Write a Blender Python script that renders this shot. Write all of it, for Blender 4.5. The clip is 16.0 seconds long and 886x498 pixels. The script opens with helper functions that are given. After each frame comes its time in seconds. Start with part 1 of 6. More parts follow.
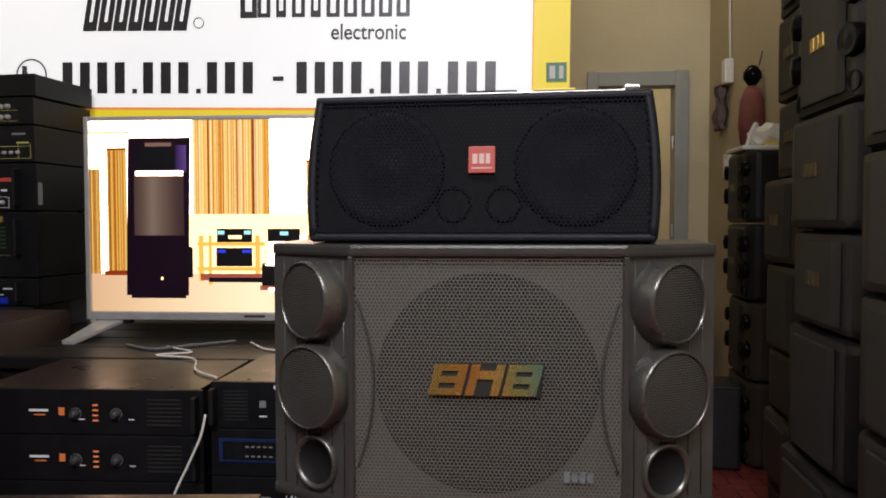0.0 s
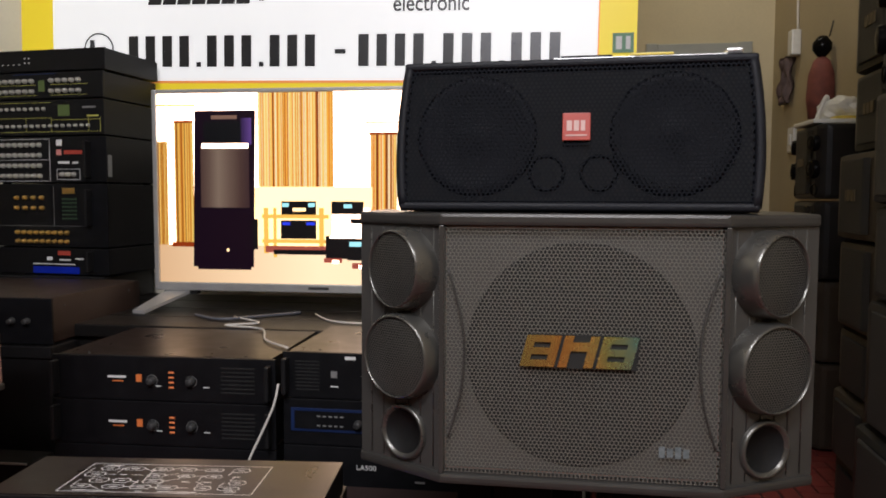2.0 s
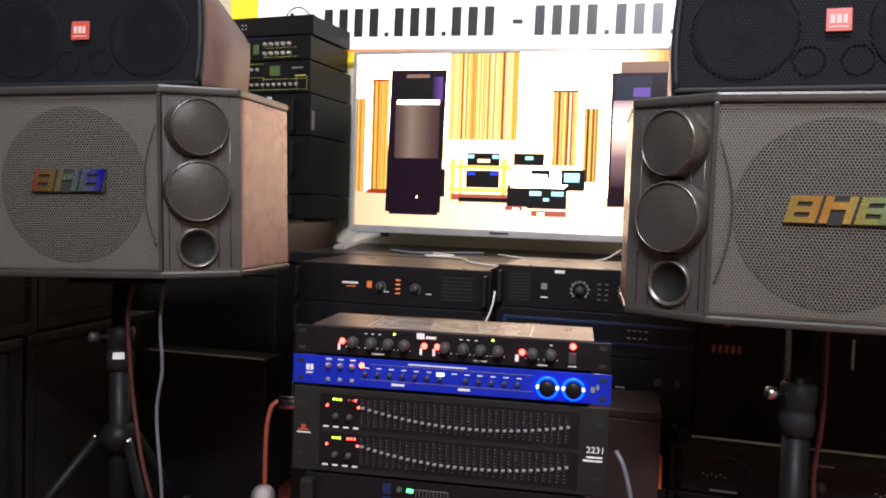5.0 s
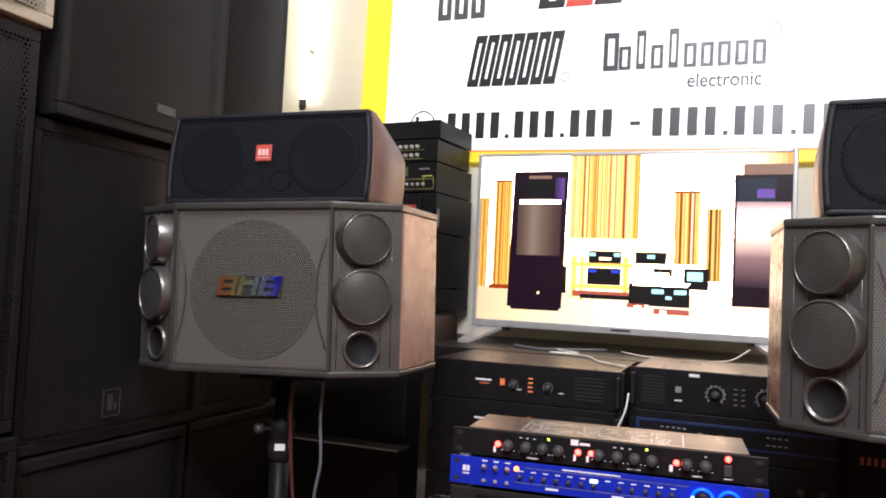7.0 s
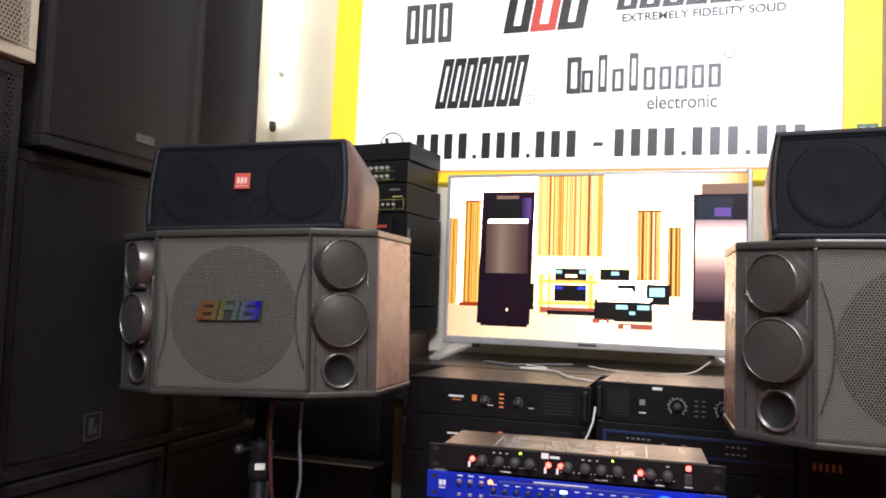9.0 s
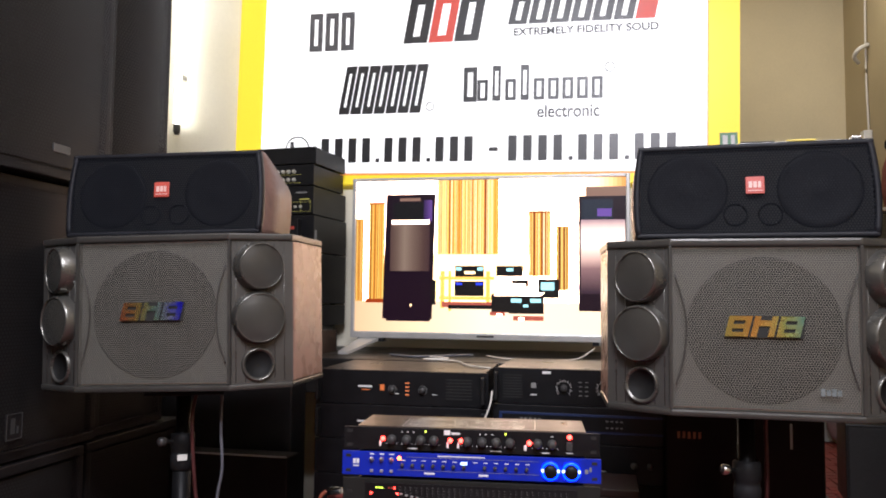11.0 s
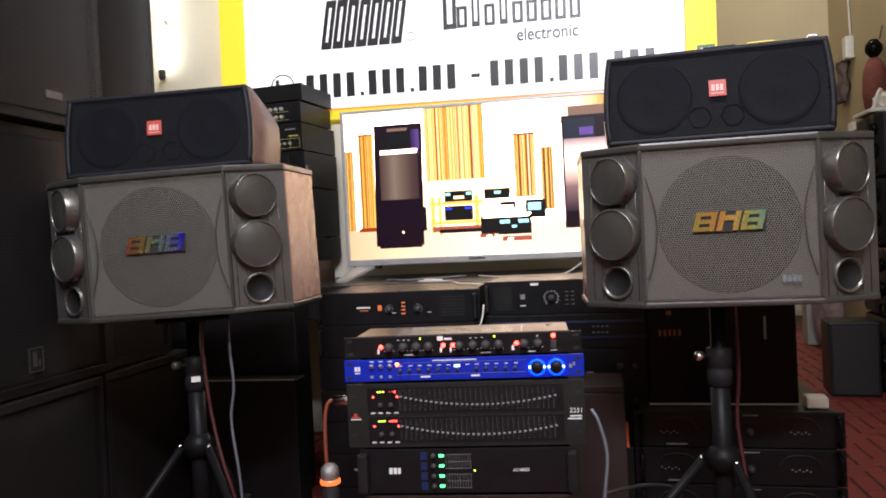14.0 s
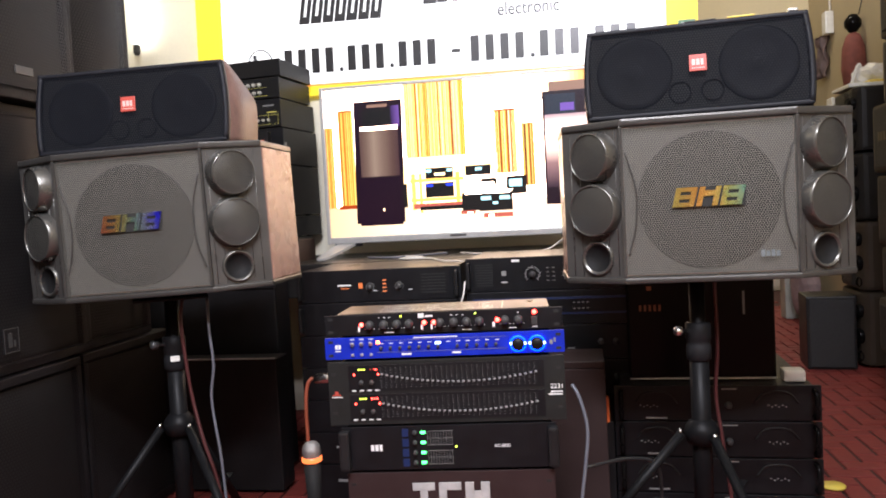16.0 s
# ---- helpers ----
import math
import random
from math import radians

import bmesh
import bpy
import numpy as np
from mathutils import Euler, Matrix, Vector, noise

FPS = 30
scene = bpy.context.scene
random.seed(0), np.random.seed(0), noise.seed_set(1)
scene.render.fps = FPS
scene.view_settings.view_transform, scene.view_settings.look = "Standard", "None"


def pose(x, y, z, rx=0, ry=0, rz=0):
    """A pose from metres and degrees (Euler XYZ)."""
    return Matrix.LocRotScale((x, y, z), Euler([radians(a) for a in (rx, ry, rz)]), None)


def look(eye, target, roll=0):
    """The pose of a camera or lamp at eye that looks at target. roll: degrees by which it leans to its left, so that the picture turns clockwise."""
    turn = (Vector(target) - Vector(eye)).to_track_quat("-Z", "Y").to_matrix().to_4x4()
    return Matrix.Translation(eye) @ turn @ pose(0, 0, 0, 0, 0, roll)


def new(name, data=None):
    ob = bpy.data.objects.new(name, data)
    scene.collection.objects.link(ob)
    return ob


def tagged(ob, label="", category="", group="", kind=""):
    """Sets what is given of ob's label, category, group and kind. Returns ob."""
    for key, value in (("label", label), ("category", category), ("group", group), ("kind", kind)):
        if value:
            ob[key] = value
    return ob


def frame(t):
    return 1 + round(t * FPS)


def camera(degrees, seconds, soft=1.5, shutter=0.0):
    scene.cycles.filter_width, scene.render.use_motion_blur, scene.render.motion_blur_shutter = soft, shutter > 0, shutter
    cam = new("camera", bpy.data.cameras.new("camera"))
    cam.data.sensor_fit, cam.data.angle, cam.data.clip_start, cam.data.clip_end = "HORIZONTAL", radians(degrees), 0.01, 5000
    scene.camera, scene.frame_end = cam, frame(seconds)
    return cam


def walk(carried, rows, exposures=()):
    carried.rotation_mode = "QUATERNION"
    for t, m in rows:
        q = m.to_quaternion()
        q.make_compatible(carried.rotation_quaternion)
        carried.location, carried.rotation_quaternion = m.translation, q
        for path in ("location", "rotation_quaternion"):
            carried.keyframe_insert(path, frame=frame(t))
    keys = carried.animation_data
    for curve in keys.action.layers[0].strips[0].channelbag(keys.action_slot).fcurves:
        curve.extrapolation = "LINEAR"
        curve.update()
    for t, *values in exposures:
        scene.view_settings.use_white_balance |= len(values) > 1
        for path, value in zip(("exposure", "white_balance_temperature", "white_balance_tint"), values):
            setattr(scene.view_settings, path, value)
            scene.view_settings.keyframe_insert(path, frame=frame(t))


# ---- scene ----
cam = camera(60.2, 16.0, 1.9)
PATH = [
    (0, (0.373, 0.153, 0.998), (0.227, 2.147, 0.925), -0.1),
    (0.5, (0.361, 0.163, 0.99), (0.202, 2.155, 0.915), -0.0),
    (1, (0.36, 0.186, 0.993), (0.156, 2.171, 0.853), -0.1),
    (1.5, (0.354, 0.187, 1.001), (0.119, 2.168, 0.855), -0.1),
    (2, (0.316, 0.162, 0.988), (0.057, 2.141, 0.855), 0.2),
    (2.5, (0.268, 0.139, 0.971), (-0.014, 2.115, 0.852), 0.6),
    (3, (0.226, 0.118, 0.946), (-0.08, 2.091, 0.838), 1.1),
    (3.5, (0.198, 0.081, 0.906), (-0.137, 2.05, 0.805), 1.2),
    (4, (0.164, 0.028, 0.859), (-0.221, 1.989, 0.764), 1.8),
    (4.5, (0.138, -0.024, 0.812), (-0.312, 1.922, 0.706), 1.8),
    (5, (0.109, -0.074, 0.801), (-0.39, 1.859, 0.695), 1.9),
    (7.5, (0.028, -0.199, 0.855), (-0.729, 1.647, 0.983), 2.5),
    (8, (0.033, -0.216, 0.861), (-0.716, 1.633, 1.0), 1.8),
    (8.5, (0.038, -0.233, 0.863), (-0.691, 1.623, 1.019), 1.4),
    (9, (0.042, -0.248, 0.859), (-0.607, 1.639, 0.993), 1.9),
    (9.5, (0.039, -0.295, 0.865), (-0.49, 1.631, 0.977), 2.6),
    (10, (0.044, -0.327, 0.861), (-0.408, 1.618, 0.973), 2.4),
    (12.5, (0.113, -0.48, 0.85), (-0.284, 1.474, 1.0), -0.9),
    (13, (0.106, -0.478, 0.838), (-0.312, 1.474, 0.958), -1.3),
    (13.5, (0.107, -0.474, 0.822), (-0.328, 1.478, 0.868), -2.3),
    (14, (0.116, -0.482, 0.812), (-0.282, 1.478, 0.78), -2.8),
    (14.5, (0.119, -0.477, 0.806), (-0.26, 1.486, 0.74), -3.5),
    (15, (0.115, -0.474, 0.801), (-0.256, 1.489, 0.702), -3.4),
    (15.5, (0.119, -0.477, 0.801), (-0.246, 1.487, 0.689), -3.4),
    (16, (0.118, -0.473, 0.811), (-0.237, 1.494, 0.717), -3.1),
]
walk(cam, [(t, look(eye, target, roll)) for t, eye, target, roll in PATH], [(0, -0.2, 6300, 11), (1, -0.3, 6300, 11), (2, -0.25, 6300, 11), (3, -0.62, 6300, 11), (3.5, -0.6, 6300, 11), (4.5, -0.56, 6300, 11), (5, 0.5, 6150, 13), (7.5, 0.55, 6150, 13), (8, 0.08, 6150, 13), (8.5, 0.26, 6150, 13), (9, 0.46, 6150, 13), (9.5, 0.45, 6150, 13), (12.5, 0.3, 6150, 13), (14, 0.42, 6150, 13), (14.5, 0.6, 6150, 13), (15, 0.65, 6150, 13), (16, 0.9, 6150, 13)])

# ---------------------------------------------------------------- light
world = bpy.data.worlds.new("world")
scene.world = world
world.use_nodes = True
wbg = world.node_tree.nodes["Background"]
wbg.inputs[0].default_value = (0.9, 0.85, 0.75, 1)
wbg.inputs[1].default_value = 0.02


def area_lamp(name, eye, target, sx, sy, watts, colour):
    data = bpy.data.lights.new(name, "AREA")
    data.shape, data.size, data.size_y, data.energy, data.color = "RECTANGLE", sx, sy, watts, colour
    ob = new(name, data)
    ob.matrix_world = look(eye, target)
    return ob


# ceiling tubes behind and above the viewer
area_lamp("ceiling_tube", (0.62, -1.55, 2.85), (0.2, 0.0, 0.6), 1.2, 0.14, 50, (0.975, 0.96, 1.0))
area_lamp("ceiling_tube", (-0.05, -0.80, 2.9), (-0.70, 1.0, 0.8), 1.2, 0.14, 56, (0.975, 0.96, 1.0))
# unseen fill lamps added to brighten the back passage and the room beyond the doorway
area_lamp("passage_fill", (1.05, 3.9, 2.95), (1.1, 4.2, 0.0), 0.6, 0.12, 6, (1.0, 0.90, 0.70))
area_lamp("far_room_fill", (1.4, 6.0, 2.95), (1.4, 6.1, 0.0), 0.9, 0.12, 16, (1.0, 0.90, 0.72))

# ---------------------------------------------------------------- materials


def rgba(c):
    return (c[0], c[1], c[2], 1.0)


def mat(name, col, rough=0.5, metal=0.0, scale=14.0, amount=0.18, bump=0.0, fine=220.0, coat=0.0, spec=0.5):
    """A surface with stains at one scale and grain at a finer one."""
    m = bpy.data.materials.new(name)
    m.use_nodes = True
    nt = m.node_tree
    b = nt.nodes["Principled BSDF"]
    b.inputs["Roughness"].default_value = rough
    b.inputs["Metallic"].default_value = metal
    b.inputs["Coat Weight"].default_value = coat
    b.inputs["Specular IOR Level"].default_value = spec
    tc = nt.nodes.new("ShaderNodeTexCoord")
    n1 = nt.nodes.new("ShaderNodeTexNoise")
    n1.inputs["Scale"].default_value = scale
    n1.inputs["Detail"].default_value = 5
    n2 = nt.nodes.new("ShaderNodeTexNoise")
    n2.inputs["Scale"].default_value = fine
    n2.inputs["Detail"].default_value = 2
    nt.links.new(tc.outputs["Object"], n1.inputs["Vector"])
    nt.links.new(tc.outputs["Object"], n2.inputs["Vector"])
    add = nt.nodes.new("ShaderNodeMath")
    add.operation = "MULTIPLY_ADD"
    add.inputs[1].default_value = 0.35
    nt.links.new(n2.outputs["Fac"], add.inputs[0])
    nt.links.new(n1.outputs["Fac"], add.inputs[2])
    ramp = nt.nodes.new("ShaderNodeValToRGB")
    ramp.color_ramp.elements[0].position = 0.35
    ramp.color_ramp.elements[1].position = 1.0
    lo = [max(0.0, v * (1 - amount)) for v in col]
    hi = [min(1.0, v * (1 + amount)) for v in col]
    ramp.color_ramp.elements[0].color = rgba(lo)
    ramp.color_ramp.elements[1].color = rgba(hi)
    nt.links.new(add.outputs[0], ramp.inputs[0])
    nt.links.new(ramp.outputs[0], b.inputs["Base Color"])
    mr = nt.nodes.new("ShaderNodeMapRange")
    mr.inputs["To Min"].default_value = max(0.02, rough - 0.1)
    mr.inputs["To Max"].default_value = min(1.0, rough + 0.12)
    nt.links.new(n1.outputs["Fac"], mr.inputs["Value"])
    nt.links.new(mr.outputs[0], b.inputs["Roughness"])
    if bump:
        bp = nt.nodes.new("ShaderNodeBump")
        bp.inputs["Strength"].default_value = bump
        bp.inputs["Distance"].default_value = 0.002
        nt.links.new(n2.outputs["Fac"], bp.inputs["Height"])
        nt.links.new(bp.outputs[0], b.inputs["Normal"])
    return m


def glow(name, col, strength):
    m = bpy.data.materials.new(name)
    m.use_nodes = True
    b = m.node_tree.nodes["Principled BSDF"]
    b.inputs["Base Color"].default_value = rgba([c * 0.2 for c in col])
    b.inputs["Roughness"].default_value = 0.25
    b.inputs["Emission Color"].default_value = rgba(col)
    b.inputs["Emission Strength"].default_value = strength
    return m


def perforated(name, col, pitch, hole, rough=0.45, metal=0.3, plane="xz", spec=0.5):
    """Sheet metal or foam front with round holes in a staggered grid; holes are open."""
    m = bpy.data.materials.new(name)
    m.use_nodes = True
    nt = m.node_tree
    b = nt.nodes["Principled BSDF"]
    b.inputs["Base Color"].default_value = rgba(col)
    b.inputs["Roughness"].default_value = rough
    b.inputs["Metallic"].default_value = metal
    b.inputs["Specular IOR Level"].default_value = spec
    out = nt.nodes["Material Output"]
    tc = nt.nodes.new("ShaderNodeTexCoord")
    sep = nt.nodes.new("ShaderNodeSeparateXYZ")
    nt.links.new(tc.outputs["Object"], sep.inputs[0])

    def op(kind, a, c=None, d=None):
        n = nt.nodes.new("ShaderNodeMath")
        n.operation = kind
        for i, v in enumerate((a, c, d)):
            if v is None:
                continue
            if isinstance(v, (int, float)):
                n.inputs[i].default_value = v
            else:
                nt.links.new(v, n.inputs[i])
        return n.outputs[0]

    u = op("DIVIDE", sep.outputs["XYZ".index(plane[0].upper())], pitch)
    v = op("DIVIDE", sep.outputs["XYZ".index(plane[1].upper())], pitch * 1.732)

    def cell(du, dv):
        fu = op("SUBTRACT", op("FRACT", op("ADD", u, 100.0 + du)), 0.5)
        fv = op("MULTIPLY", op("SUBTRACT", op("FRACT", op("ADD", v, 100.0 + dv)), 0.5), 1.732)
        return op("SQRT", op("ADD", op("MULTIPLY", fu, fu), op("MULTIPLY", fv, fv)))

    dist = op("MINIMUM", cell(0, 0), cell(0.5, 0.5))
    mask = op("LESS_THAN", dist, hole)
    tr = nt.nodes.new("ShaderNodeBsdfTransparent")
    mix = nt.nodes.new("ShaderNodeMixShader")
    nt.links.new(mask, mix.inputs[0])
    nt.links.new(b.outputs[0], mix.inputs[1])
    nt.links.new(tr.outputs[0], mix.inputs[2])
    nt.links.new(mix.outputs[0], out.inputs["Surface"])
    return m


def hologram(name, stops):
    """Foil of gold and rainbow tints running along the badge."""
    m = mat(name, (0.6, 0.5, 0.2), 0.25, 0.9, 30, 0.3)
    nt = m.node_tree
    b = nt.nodes["Principled BSDF"]
    tc = nt.nodes.new("ShaderNodeTexCoord")
    sep = nt.nodes.new("ShaderNodeSeparateXYZ")
    nt.links.new(tc.outputs["Object"], sep.inputs[0])
    nz = nt.nodes.new("ShaderNodeTexNoise")
    nz.inputs["Scale"].default_value = 40.0
    nt.links.new(tc.outputs["Object"], nz.inputs["Vector"])
    ma = nt.nodes.new("ShaderNodeMath")
    ma.operation = "MULTIPLY_ADD"
    ma.inputs[1].default_value = 0.3
    nt.links.new(nz.outputs["Fac"], ma.inputs[0])
    along = nt.nodes.new("ShaderNodeMath")
    along.operation = "MULTIPLY_ADD"
    along.inputs[1].default_value = 7.8
    along.inputs[2].default_value = 0.36
    nt.links.new(sep.outputs[0], along.inputs[0])
    nt.links.new(along.outputs[0], ma.inputs[2])
    ramp = nt.nodes.new("ShaderNodeValToRGB")
    els = ramp.color_ramp.elements
    while len(els) < len(stops):
        els.new(0.5)
    for e, (p, c) in zip(els, stops):
        e.position, e.color = p, rgba(c)
    nt.links.new(ma.outputs[0], ramp.inputs[0])
    nt.links.new(ramp.outputs[0], b.inputs["Base Color"])
    return m


def emissive_sheet(name, col, k):
    """Banner sheet with emission added in its own colour, a little uneven."""
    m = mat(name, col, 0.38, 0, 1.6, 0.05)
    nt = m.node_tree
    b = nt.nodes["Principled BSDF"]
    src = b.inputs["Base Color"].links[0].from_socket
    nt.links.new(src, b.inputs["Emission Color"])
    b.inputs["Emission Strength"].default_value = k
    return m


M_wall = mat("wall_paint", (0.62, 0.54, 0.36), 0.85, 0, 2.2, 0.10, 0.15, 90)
# wall_paint darkened for the right wall; its shade is put into the colour
M_wall_shaded = mat("wall_paint_shaded", (0.42, 0.35, 0.22), 0.85, 0, 2.2, 0.12, 0.15, 90)
M_cream = mat("wall_cream", (0.80, 0.76, 0.62), 0.85, 0, 2.0, 0.07, 0.12, 90)
M_ceil = mat("ceiling_paint", (0.7, 0.68, 0.6), 0.9, 0, 2.0, 0.06)
M_grout = mat("floor_joint", (0.045, 0.012, 0.01), 0.9, 0, 20, 0.3)
M_paver = mat("red_paver", (0.17, 0.021, 0.015), 0.75, 0, 9, 0.35, 0.4, 120)
M_black = mat("black_metal", (0.012, 0.0115, 0.012), 0.42, 0.0, 12, 0.35, 0.05, spec=0.22)
M_blackgloss = mat("black_gloss", (0.005, 0.0045, 0.0045), 0.20, 0.0, 8, 0.3, spec=0.08)
M_face = mat("faceplate_black", (0.006, 0.006, 0.0072), 0.42, 0.0, 30, 0.3, spec=0.25)
M_facegrey = mat("faceplate_charcoal", (0.012, 0.0125, 0.0118), 0.5, 0.0, 30, 0.2, spec=0.3)
M_toplid = mat("steel_lid_dark", (0.017, 0.0115, 0.0105), 0.30, 0.0, 16, 0.25, 0.04, spec=0.32)
M_tan = mat("tan_case", (0.040, 0.026, 0.021), 0.42, 0.1, 10, 0.2, 0.05)
M_blue = mat("blue_faceplate", (0.004, 0.022, 0.40), 0.33, 0.1, 25, 0.15)
M_bluedark = mat("dark_blue_faceplate", (0.008, 0.022, 0.085), 0.4, 0.1, 25, 0.2)
M_kar = mat("charcoal_plastic", (0.062, 0.059, 0.054), 0.33, 0.45, 18, 0.14, 0.12, 600)
M_karpanel = mat("dark_moulded_panel", (0.066, 0.063, 0.058), 0.38, 0.3, 18, 0.15, 0.1, 600)
M_pod = mat("metallic_pod_paint", (0.130, 0.126, 0.114), 0.27, 0.7, 18, 0.12, 0.10, 700)
M_karbaffle = mat("grey_baffle", (0.075, 0.072, 0.064), 0.6, 0, 20, 0.15)
# grey vinyl; the television's warm light is put into this colour
M_karside = mat("warm_lit_vinyl_side", (0.36, 0.205, 0.16), 0.27, 0, 25, 0.12, 0.25, 500)
M_woofer = mat("woofer_paper", (0.009, 0.009, 0.0085), 0.75, 0, 20, 0.3)
M_cone = mat("cone_black", (0.012, 0.012, 0.011), 0.7, 0, 20, 0.3)
M_grille = perforated("grey_grille", (0.182, 0.174, 0.150), 0.0047, 0.415, 0.45, 0.3)
M_wedgegrille = perforated("black_grille", (0.0085, 0.0095, 0.0125), 0.0054, 0.36, 0.70, 0.0, spec=0.05)
# brown-black ends, their colour raised by the same warm screen light
M_wedgeside = mat("brown_black_carpet_lit", (0.135, 0.075, 0.060), 0.46, 0, 40, 0.25, 0.4, 500)
M_wedgebody = mat("black_cabinet", (0.009, 0.0095, 0.0125), 0.5, 0, 30, 0.3, 0.3, 400, spec=0.20)
M_pagrille = perforated("pa_grille", (0.0155, 0.0132, 0.0138), 0.0090, 0.37, 0.45, 0.3, "yz", 0.25)
M_pabody = mat("pa_cabinet", (0.010, 0.0088, 0.0095), 0.5, 0, 30, 0.3, 0.5, 300, spec=0.25)
M_pacream = mat("cream_cabinet", (0.40, 0.35, 0.26), 0.6, 0, 20, 0.1)
M_pacreamgrille = perforated("cream_grille", (0.27, 0.235, 0.18), 0.0085, 0.32, 0.5, 0.1, "yz")
M_stackA = mat("stack_black", (0.013, 0.012, 0.012), 0.4, 0, 12, 0.3, 0.2, spec=0.3)
M_stackB = mat("stack_brown", (0.040, 0.029, 0.020), 0.5, 0, 12, 0.25, 0.2, spec=0.35)
M_stackC = mat("stack_grey", (0.018, 0.0175, 0.019), 0.45, 0, 12, 0.25, 0.2, spec=0.3)
M_gold = mat("gold_badge", (0.75, 0.50, 0.16), 0.3, 0.9, 40, 0.25)
M_holoR = hologram("hologram_right", [(0.0, (0.55, 0.50, 0.16)), (0.35, (0.85, 0.46, 0.13)), (0.6, (0.85, 0.60, 0.18)), (0.8, (0.55, 0.62, 0.22)), (1.0, (0.28, 0.55, 0.45))])
M_holoL = hologram("hologram_left", [(0.0, (0.70, 0.22, 0.12)), (0.3, (0.55, 0.45, 0.15)), (0.55, (0.30, 0.48, 0.36)), (0.8, (0.30, 0.34, 0.60)), (0.95, (0.05, 0.05, 1.0))])
M_redbadge = mat("red_badge", (0.42, 0.06, 0.04), 0.4, 0, 40, 0.1)
M_whiteprint = mat("white_print", (0.75, 0.75, 0.74), 0.6, 0, 60, 0.1)
M_greyprint = mat("grey_print", (0.20, 0.20, 0.195), 0.6, 0, 60, 0.15)
M_orangeprint = mat("orange_print", (0.75, 0.20, 0.05), 0.5, 0, 60, 0.1)
M_yellowprint = mat("yellow_print", (0.55, 0.52, 0.12), 0.5, 0, 60, 0.15)
M_chrome = mat("chrome", (0.72, 0.72, 0.72), 0.2, 1.0, 30, 0.1)
M_silver = mat("silver_plastic", (0.50, 0.50, 0.49), 0.35, 0.5, 30, 0.08)
M_knob = mat("knob_grey", (0.05, 0.05, 0.05), 0.4, 0.2, 60, 0.2)
M_knobsilver = mat("knob_silver", (0.55, 0.54, 0.50), 0.3, 0.6, 60, 0.1)
M_rubber = mat("rubber", (0.010, 0.010, 0.010), 0.7, 0, 30, 0.3, spec=0.2)
M_tube = mat("stand_tube", (0.0065, 0.0065, 0.007), 0.42, 0.0, 30, 0.3, spec=0.10)
M_collar = mat("stand_collar", (0.012, 0.012, 0.013), 0.5, 0, 30, 0.25, spec=0.15)
M_cablewhite = mat("white_cable", (0.66, 0.63, 0.58), 0.5, 0, 40, 0.12)
M_cablegrey = mat("grey_cable", (0.11, 0.115, 0.135), 0.4, 0, 40, 0.12)
M_cablered = mat("red_cable", (0.06, 0.016, 0.016), 0.4, 0, 40, 0.2)
M_cableblack = mat("black_cable", (0.02, 0.02, 0.02), 0.45, 0, 40, 0.2)
# emission added to keep the banner brighter than the room
M_sign = emissive_sheet("banner_white", (0.84, 0.84, 0.83), 0.62)
M_signyellow = emissive_sheet("banner_yellow", (0.86, 0.66, 0.03), 0.42)
M_signorange = emissive_sheet("banner_orange", (0.85, 0.30, 0.08), 0.4)
M_ink = mat("banner_ink", (0.022, 0.022, 0.024), 0.35, 0, 30, 0.2)
M_inkred = mat("banner_red", (0.78, 0.09, 0.06), 0.4, 0, 30, 0.08)
# black ink greyed where lamp glare washes over the glossy banner
M_inkglare = mat("banner_ink_glare", (0.11, 0.11, 0.12), 0.3, 0, 30, 0.15)
M_green = mat("green_sticker", (0.16, 0.32, 0.20), 0.5, 0, 30, 0.15)
M_wood = mat("brown_board", (0.034, 0.021, 0.020), 0.5, 0, 9, 0.25, 0.2, spec=0.3)
M_tablewood = mat("dark_table_board", (0.010, 0.009, 0.0085), 0.34, 0, 7, 0.4, 0.3, spec=0.3)
M_doorframe = mat("door_frame_grey", (0.34, 0.35, 0.32), 0.5, 0.2, 10, 0.15)
M_yellowlid = mat("yellow_plastic", (0.80, 0.62, 0.10), 0.4, 0, 30, 0.1)
M_bag = mat("pale_plastic", (0.72, 0.71, 0.66), 0.35, 0, 25, 0.12, 0.4, 60)
M_cloth = mat("mauve_cloth", (0.27, 0.20, 0.20), 0.9, 0, 30, 0.25, 0.5)
M_reddoll = mat("red_brown_cloth", (0.20, 0.06, 0.045), 0.8, 0, 30, 0.3, 0.3)
M_micmesh = mat("mic_mesh", (0.30, 0.29, 0.28), 0.35, 0.7, 400, 0.5, 0.6, 900)
M_curtain = mat("far_wall_paint", (0.60, 0.53, 0.38), 0.85, 0, 3, 0.08)

G_red = glow("led_red", (1.0, 0.030, 0.020), 16)
G_green = glow("led_green", (0.10, 1.0, 0.22), 3)
G_yellow = glow("led_yellow", (0.75, 1.0, 0.08), 2.5)
G_blue = glow("ring_blue", (0.004, 0.030, 1.0), 7)
G_white = glow("display_white", (0.62, 0.85, 1.0), 2.2)
G_tube = glow("tube_white", (1.0, 0.97, 0.86), 9.0)
G_orange = glow("led_orange", (1.0, 0.28, 0.10), 0.55)
G_orangering = glow("orange_ring", (1.0, 0.20, 0.05), 1.1)

# ---------------------------------------------------------------- mesh helpers


